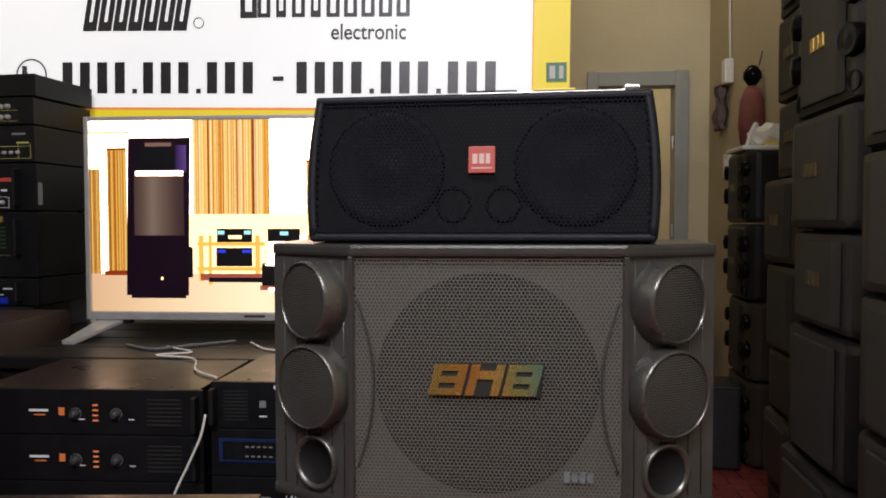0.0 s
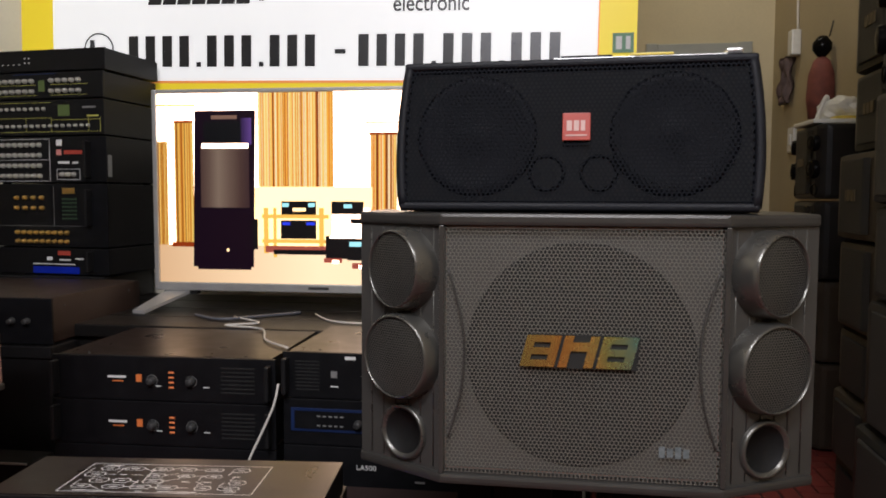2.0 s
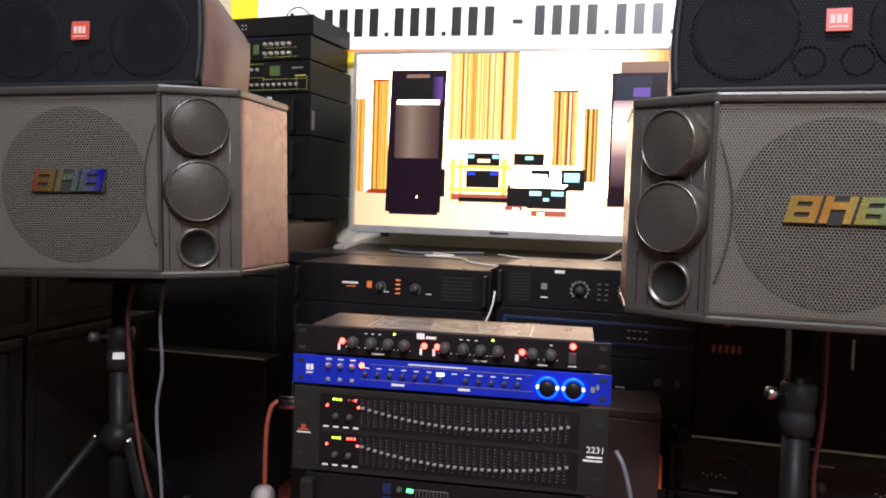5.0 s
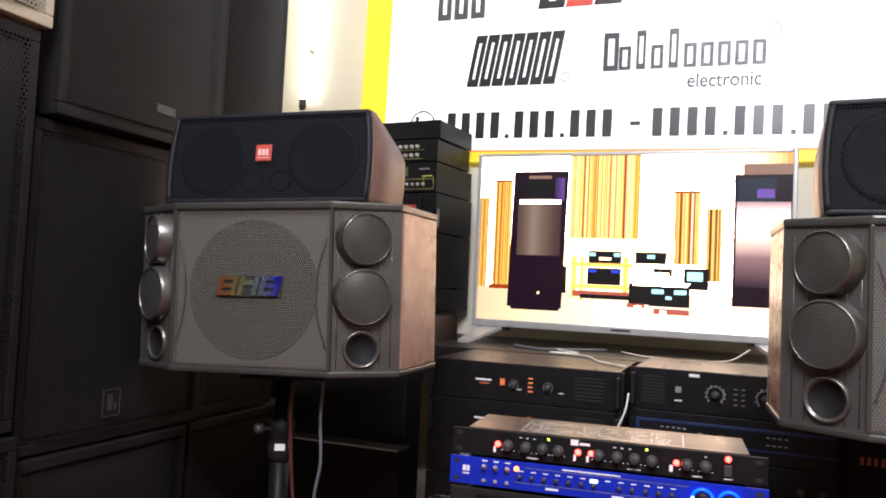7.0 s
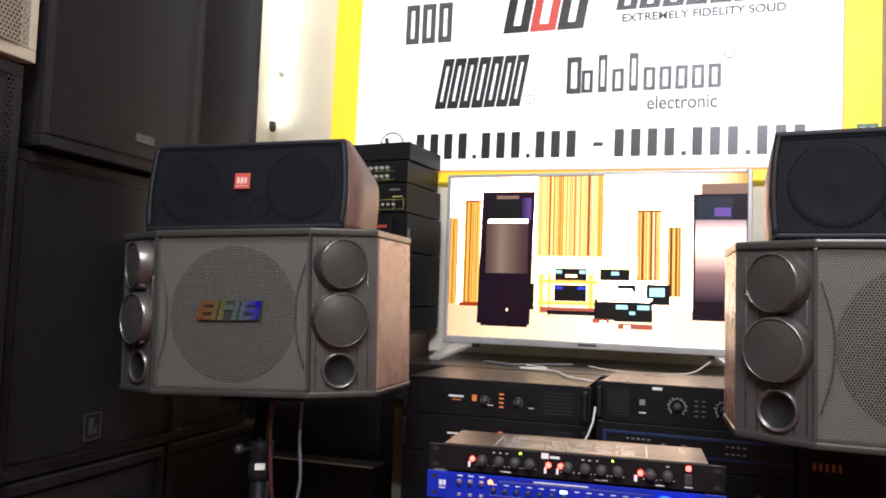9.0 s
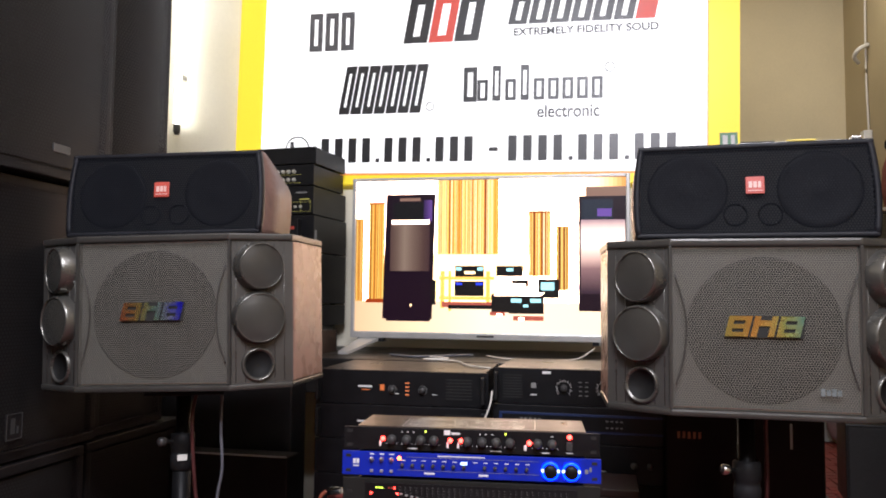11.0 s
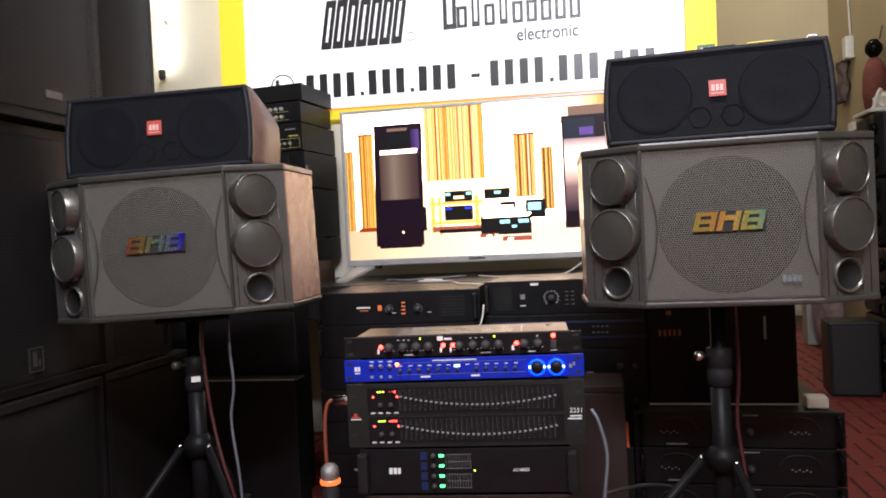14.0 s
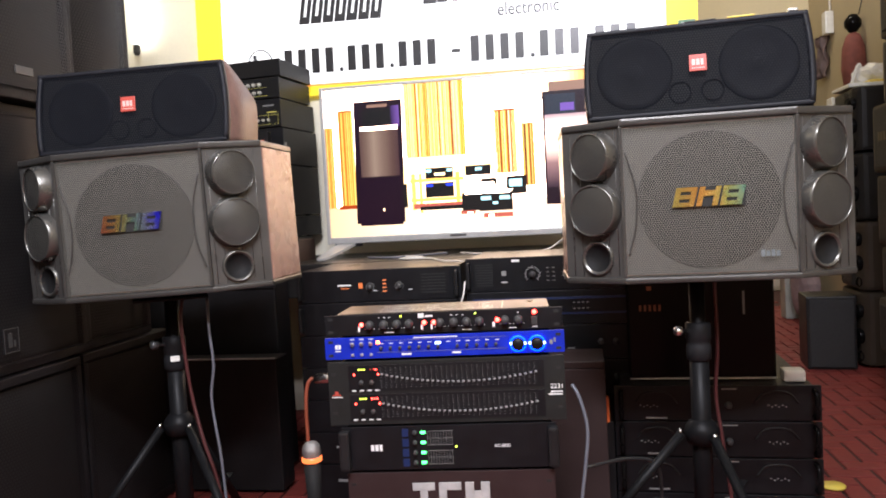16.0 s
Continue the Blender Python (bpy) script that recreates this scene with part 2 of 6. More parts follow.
def bx(bm, x0, x1, y0, y1, z0, z1, bevel=0.0, seg=2):
    """Adds a box, with rounded edges where asked for."""
    vs = [bm.verts.new((x, y, z)) for x in (x0, x1) for y in (y0, y1) for z in (z0, z1)]
    fs = [bm.faces.new([vs[i] for i in q]) for q in ((0, 1, 3, 2), (4, 6, 7, 5), (0, 4, 5, 1), (2, 3, 7, 6), (0, 2, 6, 4), (1, 5, 7, 3))]
    if bevel:
        es = list({e for f in fs for e in f.edges})
        bmesh.ops.bevel(bm, geom=es, offset=bevel, segments=seg, affect="EDGES", profile=0.6)
    return bm


def box(x0, x1, y0, y1, z0, z1, bevel=0.0, seg=2):
    return bx(bmesh.new(), x0, x1, y0, y1, z0, z1, bevel, seg)


def prism(bm, pts, z0, z1, bevel=0.0, m=None):
    """A solid from a plan outline (x, y), anticlockwise, between two heights."""
    lo = [bm.verts.new((x, y, z0)) for x, y in pts]
    hi = [bm.verts.new((x, y, z1)) for x, y in pts]
    n = len(pts)
    fs = [bm.faces.new(lo[::-1]), bm.faces.new(hi)]
    fs += [bm.faces.new((lo[i], lo[(i + 1) % n], hi[(i + 1) % n], hi[i])) for i in range(n)]
    if bevel:
        es = list({e for f in fs for e in f.edges})
        bmesh.ops.bevel(bm, geom=es, offset=bevel, segments=2, affect="EDGES", profile=0.6)
    if m is not None:
        bmesh.ops.transform(bm, matrix=m, verts=bm.verts)
    return bm


def lathe(bm, profile, m, seg=32):
    """Turns (radius, height) pairs about z, then sets the result at m."""
    rings = []
    for r, h in profile:
        if r < 1e-6:
            rings.append([bm.verts.new(m @ Vector((0, 0, h)))])
        else:
            rings.append([bm.verts.new(m @ Vector((r * math.cos(2 * math.pi * i / seg), r * math.sin(2 * math.pi * i / seg), h))) for i in range(seg)])
    for a, b in zip(rings, rings[1:]):
        for i in range(seg):
            j = (i + 1) % seg
            q = [a[i % len(a)], a[j % len(a)], b[j % len(b)], b[i % len(b)]]
            q = list(dict.fromkeys(q))
            if len(q) > 2:
                f = bm.faces.new(q)
                f.smooth = True
    return bm


def aim(p, d):
    """A matrix at p whose z axis runs along d."""
    return Matrix.Translation(p) @ Vector(d).to_track_quat("Z", "Y").to_matrix().to_4x4()


def tube(bm, points, radius, seg=8):
    """A round tube along points."""
    pts = [Vector(p) for p in points]
    rings = []
    for i, p in enumerate(pts):
        d = (pts[min(i + 1, len(pts) - 1)] - pts[max(i - 1, 0)]).normalized()
        m = aim(p, d)
        rings.append([bm.verts.new(m @ Vector((radius * math.cos(2 * math.pi * k / seg), radius * math.sin(2 * math.pi * k / seg), 0))) for k in range(seg)])
    for a, b in zip(rings, rings[1:]):
        for k in range(seg):
            f = bm.faces.new((a[k], a[(k + 1) % seg], b[(k + 1) % seg], b[k]))
            f.smooth = True
    bm.faces.new(rings[0][::-1])
    bm.faces.new(rings[-1])
    return bm


def curve_pts(ctrl, n=10):
    """Points on a smooth line through the given ones."""
    c = [Vector(p) for p in ctrl]
    c = [2 * c[0] - c[1]] + c + [2 * c[-1] - c[-2]]
    out = []
    for i in range(1, len(c) - 2):
        for k in range(n):
            t = k / n
            a, b, d, e = c[i - 1], c[i], c[i + 1], c[i + 2]
            out.append(0.5 * ((2 * b) + (d - a) * t + (2 * a - 5 * b + 4 * d - e) * t * t + (3 * b - a - 3 * d + e) * t ** 3))
    out.append(c[-2])
    return out


def finish(name, bm, material):
    bmesh.ops.recalc_face_normals(bm, faces=bm.faces)
    me = bpy.data.meshes.new(name)
    bm.to_mesh(me)
    bm.free()
    for mt in material if isinstance(material, (list, tuple)) else [material]:
        me.materials.append(mt)
    return me


def part(name, bm, material, parent, label=""):
    ob = new(name, finish(name, bm, material))
    ob.parent = parent
    if label:
        ob["label"] = label
    return ob


def stuff(ob):
    ob["kind"] = "stuff"
    return ob


def shared(name, me, parent, m):
    ob = new(name, me)
    ob.parent = parent
    ob.matrix_basis = m
    return ob


def thing(name, label, category, m=None, group=""):
    ob = new(name)
    ob.empty_display_size = 0.05
    if m is not None:
        ob.matrix_basis = m
    return tagged(ob, label, category, group)


def setting(name, bm, material, label, category):
    return tagged(new(name, finish(name, bm, material)), label, category, "", "structure")


def words(name, text, size, material, parent, m, label="", width=0.0, depth=0.0006, bold=0.0):
    """Lettering as a thin mesh in its own xz plane, facing -y."""
    cu = bpy.data.curves.new(name, "FONT")
    cu.body, cu.size, cu.extrude, cu.align_x, cu.offset = text, size, depth, "LEFT", bold
    tmp = bpy.data.objects.new(name, cu)
    scene.collection.objects.link(tmp)
    bpy.context.view_layer.update()
    me = bpy.data.meshes.new_from_object(tmp.evaluated_get(bpy.context.evaluated_depsgraph_get()))
    bpy.data.objects.remove(tmp)
    k = 1.0
    if width:
        xs = [v.co.x for v in me.vertices]
        k = width / (max(xs) - min(xs))
    for v in me.vertices:
        v.co = Vector((v.co.x * k, -v.co.z, v.co.y))
    me.materials.clear()
    me.materials.append(material)
    ob = new(name, me)
    ob.parent = parent
    ob.matrix_basis = m
    if label:
        ob["label"] = label
    return ob


def marks(rows, y, t=0.0006):
    """Thin bars (x0, x1, z0, z1) in front of the plane y."""
    bm = bmesh.new()
    for x0, x1, z0, z1 in rows:
        bx(bm, x0, x1, y - t, y, z0, z1)
    return bm


def knob_mesh(name, r, h, material):
    """A round knob that points to -y."""
    bm = lathe(bmesh.new(), [(r * 1.15, 0), (r * 1.15, h * 0.25), (r, h * 0.3), (r * 0.88, h * 0.92), (r * 0.75, h), (0, h)], aim((0, 0, 0), (0, -1, 0)), 16)
    bx(bm, -r * 0.09, r * 0.09, -h - 0.0006, -h + 0.001, 0, r * 0.85)
    return finish(name, bm, material)


K_small = knob_mesh("knob", 0.0065, 0.012, M_knob)
K_mid = knob_mesh("knob", 0.0078, 0.014, M_knob)
K_tiny = knob_mesh("knob", 0.0042, 0.008, M_knob)
K_dot = knob_mesh("knob", 0.0048, 0.009, M_knobsilver)
K_silver = knob_mesh("knob", 0.0065, 0.012, M_knobsilver)
K_gold = knob_mesh("knob", 0.0060, 0.012, M_gold)
L_dome = lambda r, mt: finish("led", lathe(bmesh.new(), [(r, 0), (r * 0.9, r * 0.5), (r * 0.5, r * 0.9), (0, r)], aim((0, 0, 0), (0, -1, 0)), 10), mt)
LED_small = L_dome(0.0020, G_red)
LED_red, LED_yellow = L_dome(0.0046, G_red), L_dome(0.0020, G_yellow)

# ---------------------------------------------------------------- the room
XL, XR, YF, YS, YB, ZC = -1.95, 1.62, -3.3, 2.64, 4.83, 3.05
setting("floor", box(XL - 0.1, XR + 0.5, YF - 0.1, 7.2, -0.08, -0.012), M_grout, "dark jointed base under red pavers", "floor")
setting("ceiling", box(XL - 0.1, XR + 0.5, YF - 0.1, 7.2, ZC, ZC + 0.1), M_ceil, "plain pale painted ceiling", "ceiling")
setting("wall_left", box(XL - 0.12, XL, YF, YS, -0.05, ZC), M_cream, "cream painted plaster side wall", "wall")
setting("wall_front", box(XL - 0.12, XR + 0.12, YF - 0.12, YF, -0.05, ZC), M_wall, "tan painted plaster wall", "wall")
setting("wall_sign", box(XL - 0.12, 0.60, YS, YS + 0.12, -0.05, ZC), M_cream, "cream painted wall behind the sign", "wall")
setting("wall_right", box(XR, XR + 0.12, YF, YB, -0.05, ZC), M_wall_shaded, "tan painted plaster side wall", "wall")
bm = box(0.48, 0.90, YB, YB + 0.12, -0.05, ZC)
bx(bm, 1.50, XR + 0.12, YB, YB + 0.12, -0.05, ZC)
bx(bm, 0.90, 1.50, YB, YB + 0.12, 1.89, ZC)
setting("wall_back", bm, M_wall, "tan painted back wall with a doorway", "wall")
setting("wall_passage", box(0.36, 0.48, YS + 0.12, 7.2, -0.05, ZC), M_wall, "tan painted passage wall", "wall")
setting("wall_far", box(0.36, 2.2, 7.1, 7.2, -0.05, ZC), M_curtain, "tan wall of the room beyond", "wall")
setting("wall_beyond", box(2.1, 2.2, YB + 0.12, 7.1, -0.05, ZC), M_curtain, "tan side wall of the room beyond", "wall")
door = tagged(thing("door_1", "grey metal door frame standing open", "door", pose(1.2, YB, 0)), kind="structure")
for nm, b in (("door_jamb", (-0.30, -0.235, -0.03, 0.10, 0, 1.89)), ("door_jamb", (0.215, 0.295, -0.03, 0.10, 0, 1.89)), ("door_head", (-0.235, 0.215, -0.03, 0.10, 1.80, 1.885))):
    part(nm, box(*b, 0.004), M_doorframe, door)
for z in (1.42, 0.9):
    part("hinge", lathe(bmesh.new(), [(0.008, 0), (0.008, 0.08)], Matrix.Translation((0.20, -0.036, z)), 10), M_silver, door)

# ---------------------------------------------------------------- sign on the wall
# the banner hangs slightly lower at its right end
sign = thing("wall_sign", "white shop banner with yellow borders and black print", "sign", pose(-0.35, 2.6, 1.46, 0, 0.8, 0) @ pose(0.35, 0, -1.46))
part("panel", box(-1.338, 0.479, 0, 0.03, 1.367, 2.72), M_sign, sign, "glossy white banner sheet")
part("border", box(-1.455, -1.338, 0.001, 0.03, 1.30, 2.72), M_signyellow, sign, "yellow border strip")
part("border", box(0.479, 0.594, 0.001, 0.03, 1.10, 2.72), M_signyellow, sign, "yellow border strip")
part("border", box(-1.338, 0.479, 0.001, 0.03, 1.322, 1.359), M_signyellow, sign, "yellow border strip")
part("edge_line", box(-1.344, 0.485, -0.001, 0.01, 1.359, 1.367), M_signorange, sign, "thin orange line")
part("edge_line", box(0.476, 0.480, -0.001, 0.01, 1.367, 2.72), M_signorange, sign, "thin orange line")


def ink(cells, material, name="mark", slant=0.0, hollow=True, stroke=0.3, notch=0.5):
    """Plain upright shapes (x0, x1, z0, z1), each a block with a slot or two, leaning by slant."""
    if len(cells) > 1:
        return [ink([q], material, name, slant, hollow, stroke, notch) for q in cells]
    bm = bmesh.new()
    for x0, x1, z0, z1 in cells:
        w, h = x1 - x0, z1 - z0
        s = w * stroke
        t = h * 0.15
        bars = [(x0, x0 + s, z0, z1), (x1 - s, x1, z0, z1), (x0 + s, x1 - s, z1 - t, z1), (x0 + s, x1 - s, z0, z0 + t)] if hollow else [(x0, x1, z0, z1)]
        for b in bars:
            k0 = len(bm.verts)
            bx(bm, b[0], b[1], -0.0012, 0.0, b[2], b[3])
            bm.verts.ensure_lookup_table()
            for v in bm.verts[k0:]:
                v.co.x += (v.co.z - z0) * slant
    return part(name, bm, material, sign)


def run(x0, x1, z0, z1, n, gap=0.2):
    step = (x1 - x0) / n
    return [(x0 + i * step, x0 + (i + 1 - gap) * step, z0, z1) for i in range(n)]


ink(run(-1.135, -0.925, 1.888, 2.052, 3, 0.18), M_inkglare, "brand_shape", 0, True, 0.36)
c = run(-0.724, -0.404, 1.906, 2.095, 3, 0.06)
ink([c[0]], M_ink, "brand_shape", 0.16, True, 0.36)
ink([c[1]], M_inkred, "brand_shape", 0.16, True, 0.33)
ink([c[2]], M_ink, "brand_shape", 0.16, True, 0.36)
c = run(-0.291, 0.290, 1.966, 2.074, 7, 0.10)
ink(c[:6], M_ink, "brand_shape", 0.2, True, 0.36)
ink([c[6]], M_inkred, "brand_shape", 0.2, False)
ink(run(-0.996, -0.640, 1.615, 1.818, 7, 0.10), M_ink, "brand_shape", 0.16, True, 0.38)
c = run(-0.466, 0.100, 1.656, 1.743, 10, 0.24)
c[0] = (c[0][0], c[0][1] + 0.012, 1.654, 1.796)
for k in (2, 4):
    c[k] = (c[k][0] + 0.005, c[k][1] - 0.005, 1.656, 1.799)
ink(c, M_ink, "brand_shape", 0, True, 0.30)
words("tagline", "EXTREMELY FIDELITY SOUD", 0.042, M_ink, sign, pose(-0.269, -0.0002, 1.920), "small black lettering", 0.563, bold=0.0011)
words("tagline", "electronic", 0.072, M_ink, sign, pose(-0.169, -0.0002, 1.585), "small black lettering", 0.243, bold=0.0010)
# the contact line stays plain bars
for start in (-1.066, -0.280):
    x = start
    for i in range(12):
        dot = i in (4, 8)
        ink([(x, x + (0.016 if dot else 0.034), 1.412, 1.428 if dot else 1.514)], M_ink if start < -1 or i < 6 else M_inkglare, "number_bar", 0, False)
        x += 0.0365 if dot else 0.0595
ink([(-0.358, -0.322, 1.452, 1.467)], M_ink, "number_bar", 0, False)


def ring(x, z, r0, r1, parent, material, name, y=0.0):
    return part(name, lathe(bmesh.new(), [(r0, 0), (r0, 0.0012), (r1, 0.0012), (r1, 0)], aim((x, y, z), (0, -1, 0)), 40), material, parent)


ring(-1.173, 1.473, 0.048, 0.053, sign, M_ink, "ring_mark")
part("handset_mark", tube(bmesh.new(), curve_pts([(-1.196, -0.001, 1.501), (-1.193, -0.001, 1.473), (-1.166, -0.001, 1.453)]), 0.009), M_ink, sign)
ring(0.113, 1.779, 0.017, 0.020, sign, M_ink, "ring_mark")
ring(-0.604, 1.640, 0.015, 0.018, sign, M_ink, "ring_mark")
st = thing("wall_sticker", "small green and white sticker on the sign border", "sticker", pose(0.553, 2.596, 1.466))
part("backing", box(-0.032, 0.032, 0, 0.002, -0.03, 0.03), M_green, st)
part("print_bar", marks([(-0.022, -0.004, -0.02, 0.02), (0.008, 0.022, -0.02, 0.02)], 0.0), M_whiteprint, st)

tl = thing("tube_lamp", "white fluorescent tube fixed upright on the wall", "lamp", pose(-1.730, 2.59, 1.562))
part("tube", lathe(bmesh.new(), [(0, 0.03), (0.013, 0.03), (0.013, 1.2), (0, 1.2)], Matrix.Identity(4), 16), G_tube, tl)
part("end_cap", lathe(bmesh.new(), [(0, 0), (0.009, 0), (0.015, 0.012), (0.015, 0.045), (0, 0.045)], Matrix.Identity(4), 16), M_knob, tl)
part("clip", box(-0.012, 0.012, -0.006, 0.05, 0.25, 0.27, 0.002), M_silver, tl)
part("clip", box(-0.012, 0.012, -0.006, 0.05, 0.95, 0.97, 0.002), M_silver, tl)

# ---------------------------------------------------------------- television
tv = thing("television", "silver-framed flat television showing a listening room", "television", pose(-0.318, 2.275, 0.716))
TW, TH = 0.497, 0.582
part("back_shell", box(-TW + 0.02, TW - 0.02, 0.022, 0.07, 0.03, TH - 0.03, 0.008), M_black, tv)
fr = bmesh.new()
bx(fr, -TW, -TW + 0.014, -0.004, 0.022, 0, TH, 0.003)
bx(fr, TW - 0.014, TW, -0.004, 0.022, 0, TH, 0.003)
bx(fr, -TW + 0.014, TW - 0.014, -0.004, 0.022, TH - 0.012, TH, 0.003)
bx(fr, -TW + 0.014, TW - 0.014, -0.006, 0.022, 0, 0.024, 0.003)
part("frame", fr, M_silver, tv, "thin silver bezel")
part("maker_mark", marks([(-0.03, 0.03, 0.009, 0.016)], -0.0065), M_knob, tv)
for s in (-1, 1):
    bm = bmesh.new()
    vs = [(0.060, -0.125, -0.052), (0.022, -0.130, -0.052), (-0.055, 0.010, -0.006), (0.020, 0.010, -0.006)]
    v = [bm.verts.new((s * x, y, z)) for x, y, z in vs] + [bm.verts.new((s * x, y, z + 0.009)) for x, y, z in vs]
    for q in ((0, 1, 2, 3), (7, 6, 5, 4), (0, 4, 5, 1), (1, 5, 6, 2), (2, 6, 7, 3), (3, 7, 4, 0)):
        bm.faces.new([v[i] for i in q])
    part("foot", bm, M_silver, tv, "splayed silver foot").location = (s * 0.44, 0, 0)
    part("foot_block", box(s * 0.42 - 0.05, s * 0.42 + 0.05, 0.0, 0.03, -0.012, 0.0, 0.002), M_black, tv)

SX0, SX1, SZ0, SZ1 = -TW + 0.014, TW - 0.014, 0.024, TH - 0.012
pal = []


def pic(col, k):
    pal.append(glow("screen_light_%02d" % len(pal), col, k))
    return len(pal) - 1


P_white, P_cream = pic((1.0, 0.66, 0.46), 7.5), pic((1.0, 0.68, 0.32), 2.5)
P_red, P_dark, P_brown = pic((0.45, 0.06, 0.01), 0.6), pic((0.026, 0.009, 0.026), 0.25), pic((0.30, 0.17, 0.12), 0.7)
P_purple, P_grey, P_black = pic((0.20, 0.10, 0.45), 0.6), pic((0.02, 0.03, 0.05), 0.6), pic((0.01, 0.01, 0.012), 0.5)
P_cyan, P_bluel, P_shelf = pic((0.45, 0.95, 1.0), 1.1), pic((0.03, 0.06, 0.9), 1.0), pic((1.0, 0.55, 0.10), 1.1)
P_rust = pic((0.55, 0.12, 0.08), 0.7)


def screen_sweep(name, stops, strength, x0, x1, fold=0.0, blur=0.0, axis=0):
    """Lit picture surface: tints run along an axis from x0 to x1, or follow upright folds."""
    m = glow(name, (0.08, 0.06, 0.05), strength)
    nt = m.node_tree
    tc = nt.nodes.new("ShaderNodeTexCoord")
    sep = nt.nodes.new("ShaderNodeSeparateXYZ")
    nt.links.new(tc.outputs["Object"], sep.inputs[0])
    nz = nt.nodes.new("ShaderNodeTexNoise")
    nz.inputs["Detail"].default_value = 2.0
    nz.inputs["Roughness"].default_value = 0.75
    ramp = nt.nodes.new("ShaderNodeValToRGB")
    els = ramp.color_ramp.elements
    while len(els) < len(stops):
        els.new(0.5)
    for e, (q, c) in zip(els, stops):
        e.position, e.color = q, rgba(c)
    if fold:
        nz.noise_dimensions = "1D"
        nz.inputs["Scale"].default_value = fold
        nt.links.new(sep.outputs[0], nz.inputs["W"])
        nt.links.new(nz.outputs["Fac"], ramp.inputs[0])
    else:
        mr = nt.nodes.new("ShaderNodeMapRange")
        mr.inputs["From Min"].default_value, mr.inputs["From Max"].default_value = x0, x1
        nt.links.new(sep.outputs[axis], mr.inputs["Value"])
        nz.inputs["Scale"].default_value = 9.0
        nt.links.new(tc.outputs["Object"], nz.inputs["Vector"])
        ad = nt.nodes.new("ShaderNodeMath")
        ad.operation = "MULTIPLY_ADD"
        ad.inputs[1].default_value = blur
        nt.links.new(nz.outputs["Fac"], ad.inputs[0])
        nt.links.new(mr.outputs[0], ad.inputs[2])
        nt.links.new(ad.outputs[0], ramp.inputs[0])
    nt.links.new(ramp.outputs[0], m.node_tree.nodes["Principled BSDF"].inputs["Emission Color"])
    pal.append(m)
    return len(pal) - 1


P_curtain = screen_sweep("screen_curtain", [(0.36, (0.20, 0.030, 0.004)), (0.42, (0.62, 0.15, 0.012)), (0.465, (0.95, 0.36, 0.03)), (0.50, (1.0, 0.60, 0.10)), (0.54, (1.0, 0.82, 0.34)), (0.585, (1.0, 0.92, 0.62)), (0.64, (0.85, 0.28, 0.03))], 1.15, 0, 1, 85.0)
P_sidecurtain = screen_sweep("screen_side_curtain", [(0.36, (0.16, 0.026, 0.004)), (0.45, (0.62, 0.16, 0.012)), (0.52, (0.95, 0.42, 0.04)), (0.60, (1.0, 0.70, 0.18))], 0.95, 0, 1, 130.0)
P_ground = screen_sweep("screen_floor", [(0.06, (0.17, 0.072, 0.034)), (0.20, (0.30, 0.135, 0.060)), (0.34, (0.48, 0.250, 0.115)), (0.50, (1.0, 0.74, 0.46)), (0.76, (1.0, 0.70, 0.40)), (0.92, (0.60, 0.31, 0.13)), (1.0, (0.36, 0.16, 0.055))], 1.45, SX0, SX1, 0.16)
screen = part("screen", box(SX0, SX1, 0.006, 0.018, SZ0, SZ1), M_blackgloss, tv, "lit screen with towers, curtains and shelves of machines")
layer = [0]


def rect(u0, u1, v0, v1, k, lift=None, lean=0.0):
    """A patch of the picture; u to the right, v downwards, both from 0 to 1."""
    if lift is None:
        layer[0] += 1
        lift = layer[0] * 0.00003
    y = 0.0045 - lift
    X = lambda u: SX0 + (SX1 - SX0) * u
    Z = lambda w: SZ1 - (SZ1 - SZ0) * w
    scr = bmesh.new()
    scr.faces.new([scr.verts.new(p) for p in ((X(u0), y, Z(v1)), (X(u1), y, Z(v1)), (X(u1 + lean), y, Z(v0)), (X(u0 + lean), y, Z(v0)))])
    part("picture_patch", scr, pal[k], screen)


rect(0, 1, 0, 0.8, P_white, 0)
rect(0, 1, 0.8, 1, P_ground, 0)
rect(0.0, 0.12, 0.055, 0.065, P_shelf)
for a, b, v0, v1, k in ((0.315, 0.545, 0.0, 0.49, P_curtain), (0.052, 0.112, 0.14, 0.79, P_sidecurtain), (0.0, 0.03, 0.25, 0.80, P_sidecurtain), (0.655, 0.735, 0.22, 0.63, P_curtain), (0.755, 0.80, 0.31, 0.72, P_sidecurtain)):
    rect(a, b, v0, v1, k)
rect(0.05, 0.112, 0.14, 0.152, P_red)
rect(0.04, 0.112, 0.785, 0.81, P_red)
rect(0.65, 0.735, 0.21, 0.222, P_red)
rect(0.30, 0.66, 0.49, 0.60, P_cream)
rect(0.30, 0.54, 0.60, 0.80, P_cream)
for i in range(16):
    q = (i / 15) ** 1.5
    rect(0.76 + 0.015 * i, min(1.0, 0.76 + 0.015 * (i + 1) + 0.006), 0.0, 0.155 + 0.002 * i, pic((1.0, 0.76 - 0.34 * q, 0.52 - 0.42 * q), 3.0 - 2.2 * q))
rect(0.64, 0.84, 0.155, 0.163, P_brown, None, 0.0)
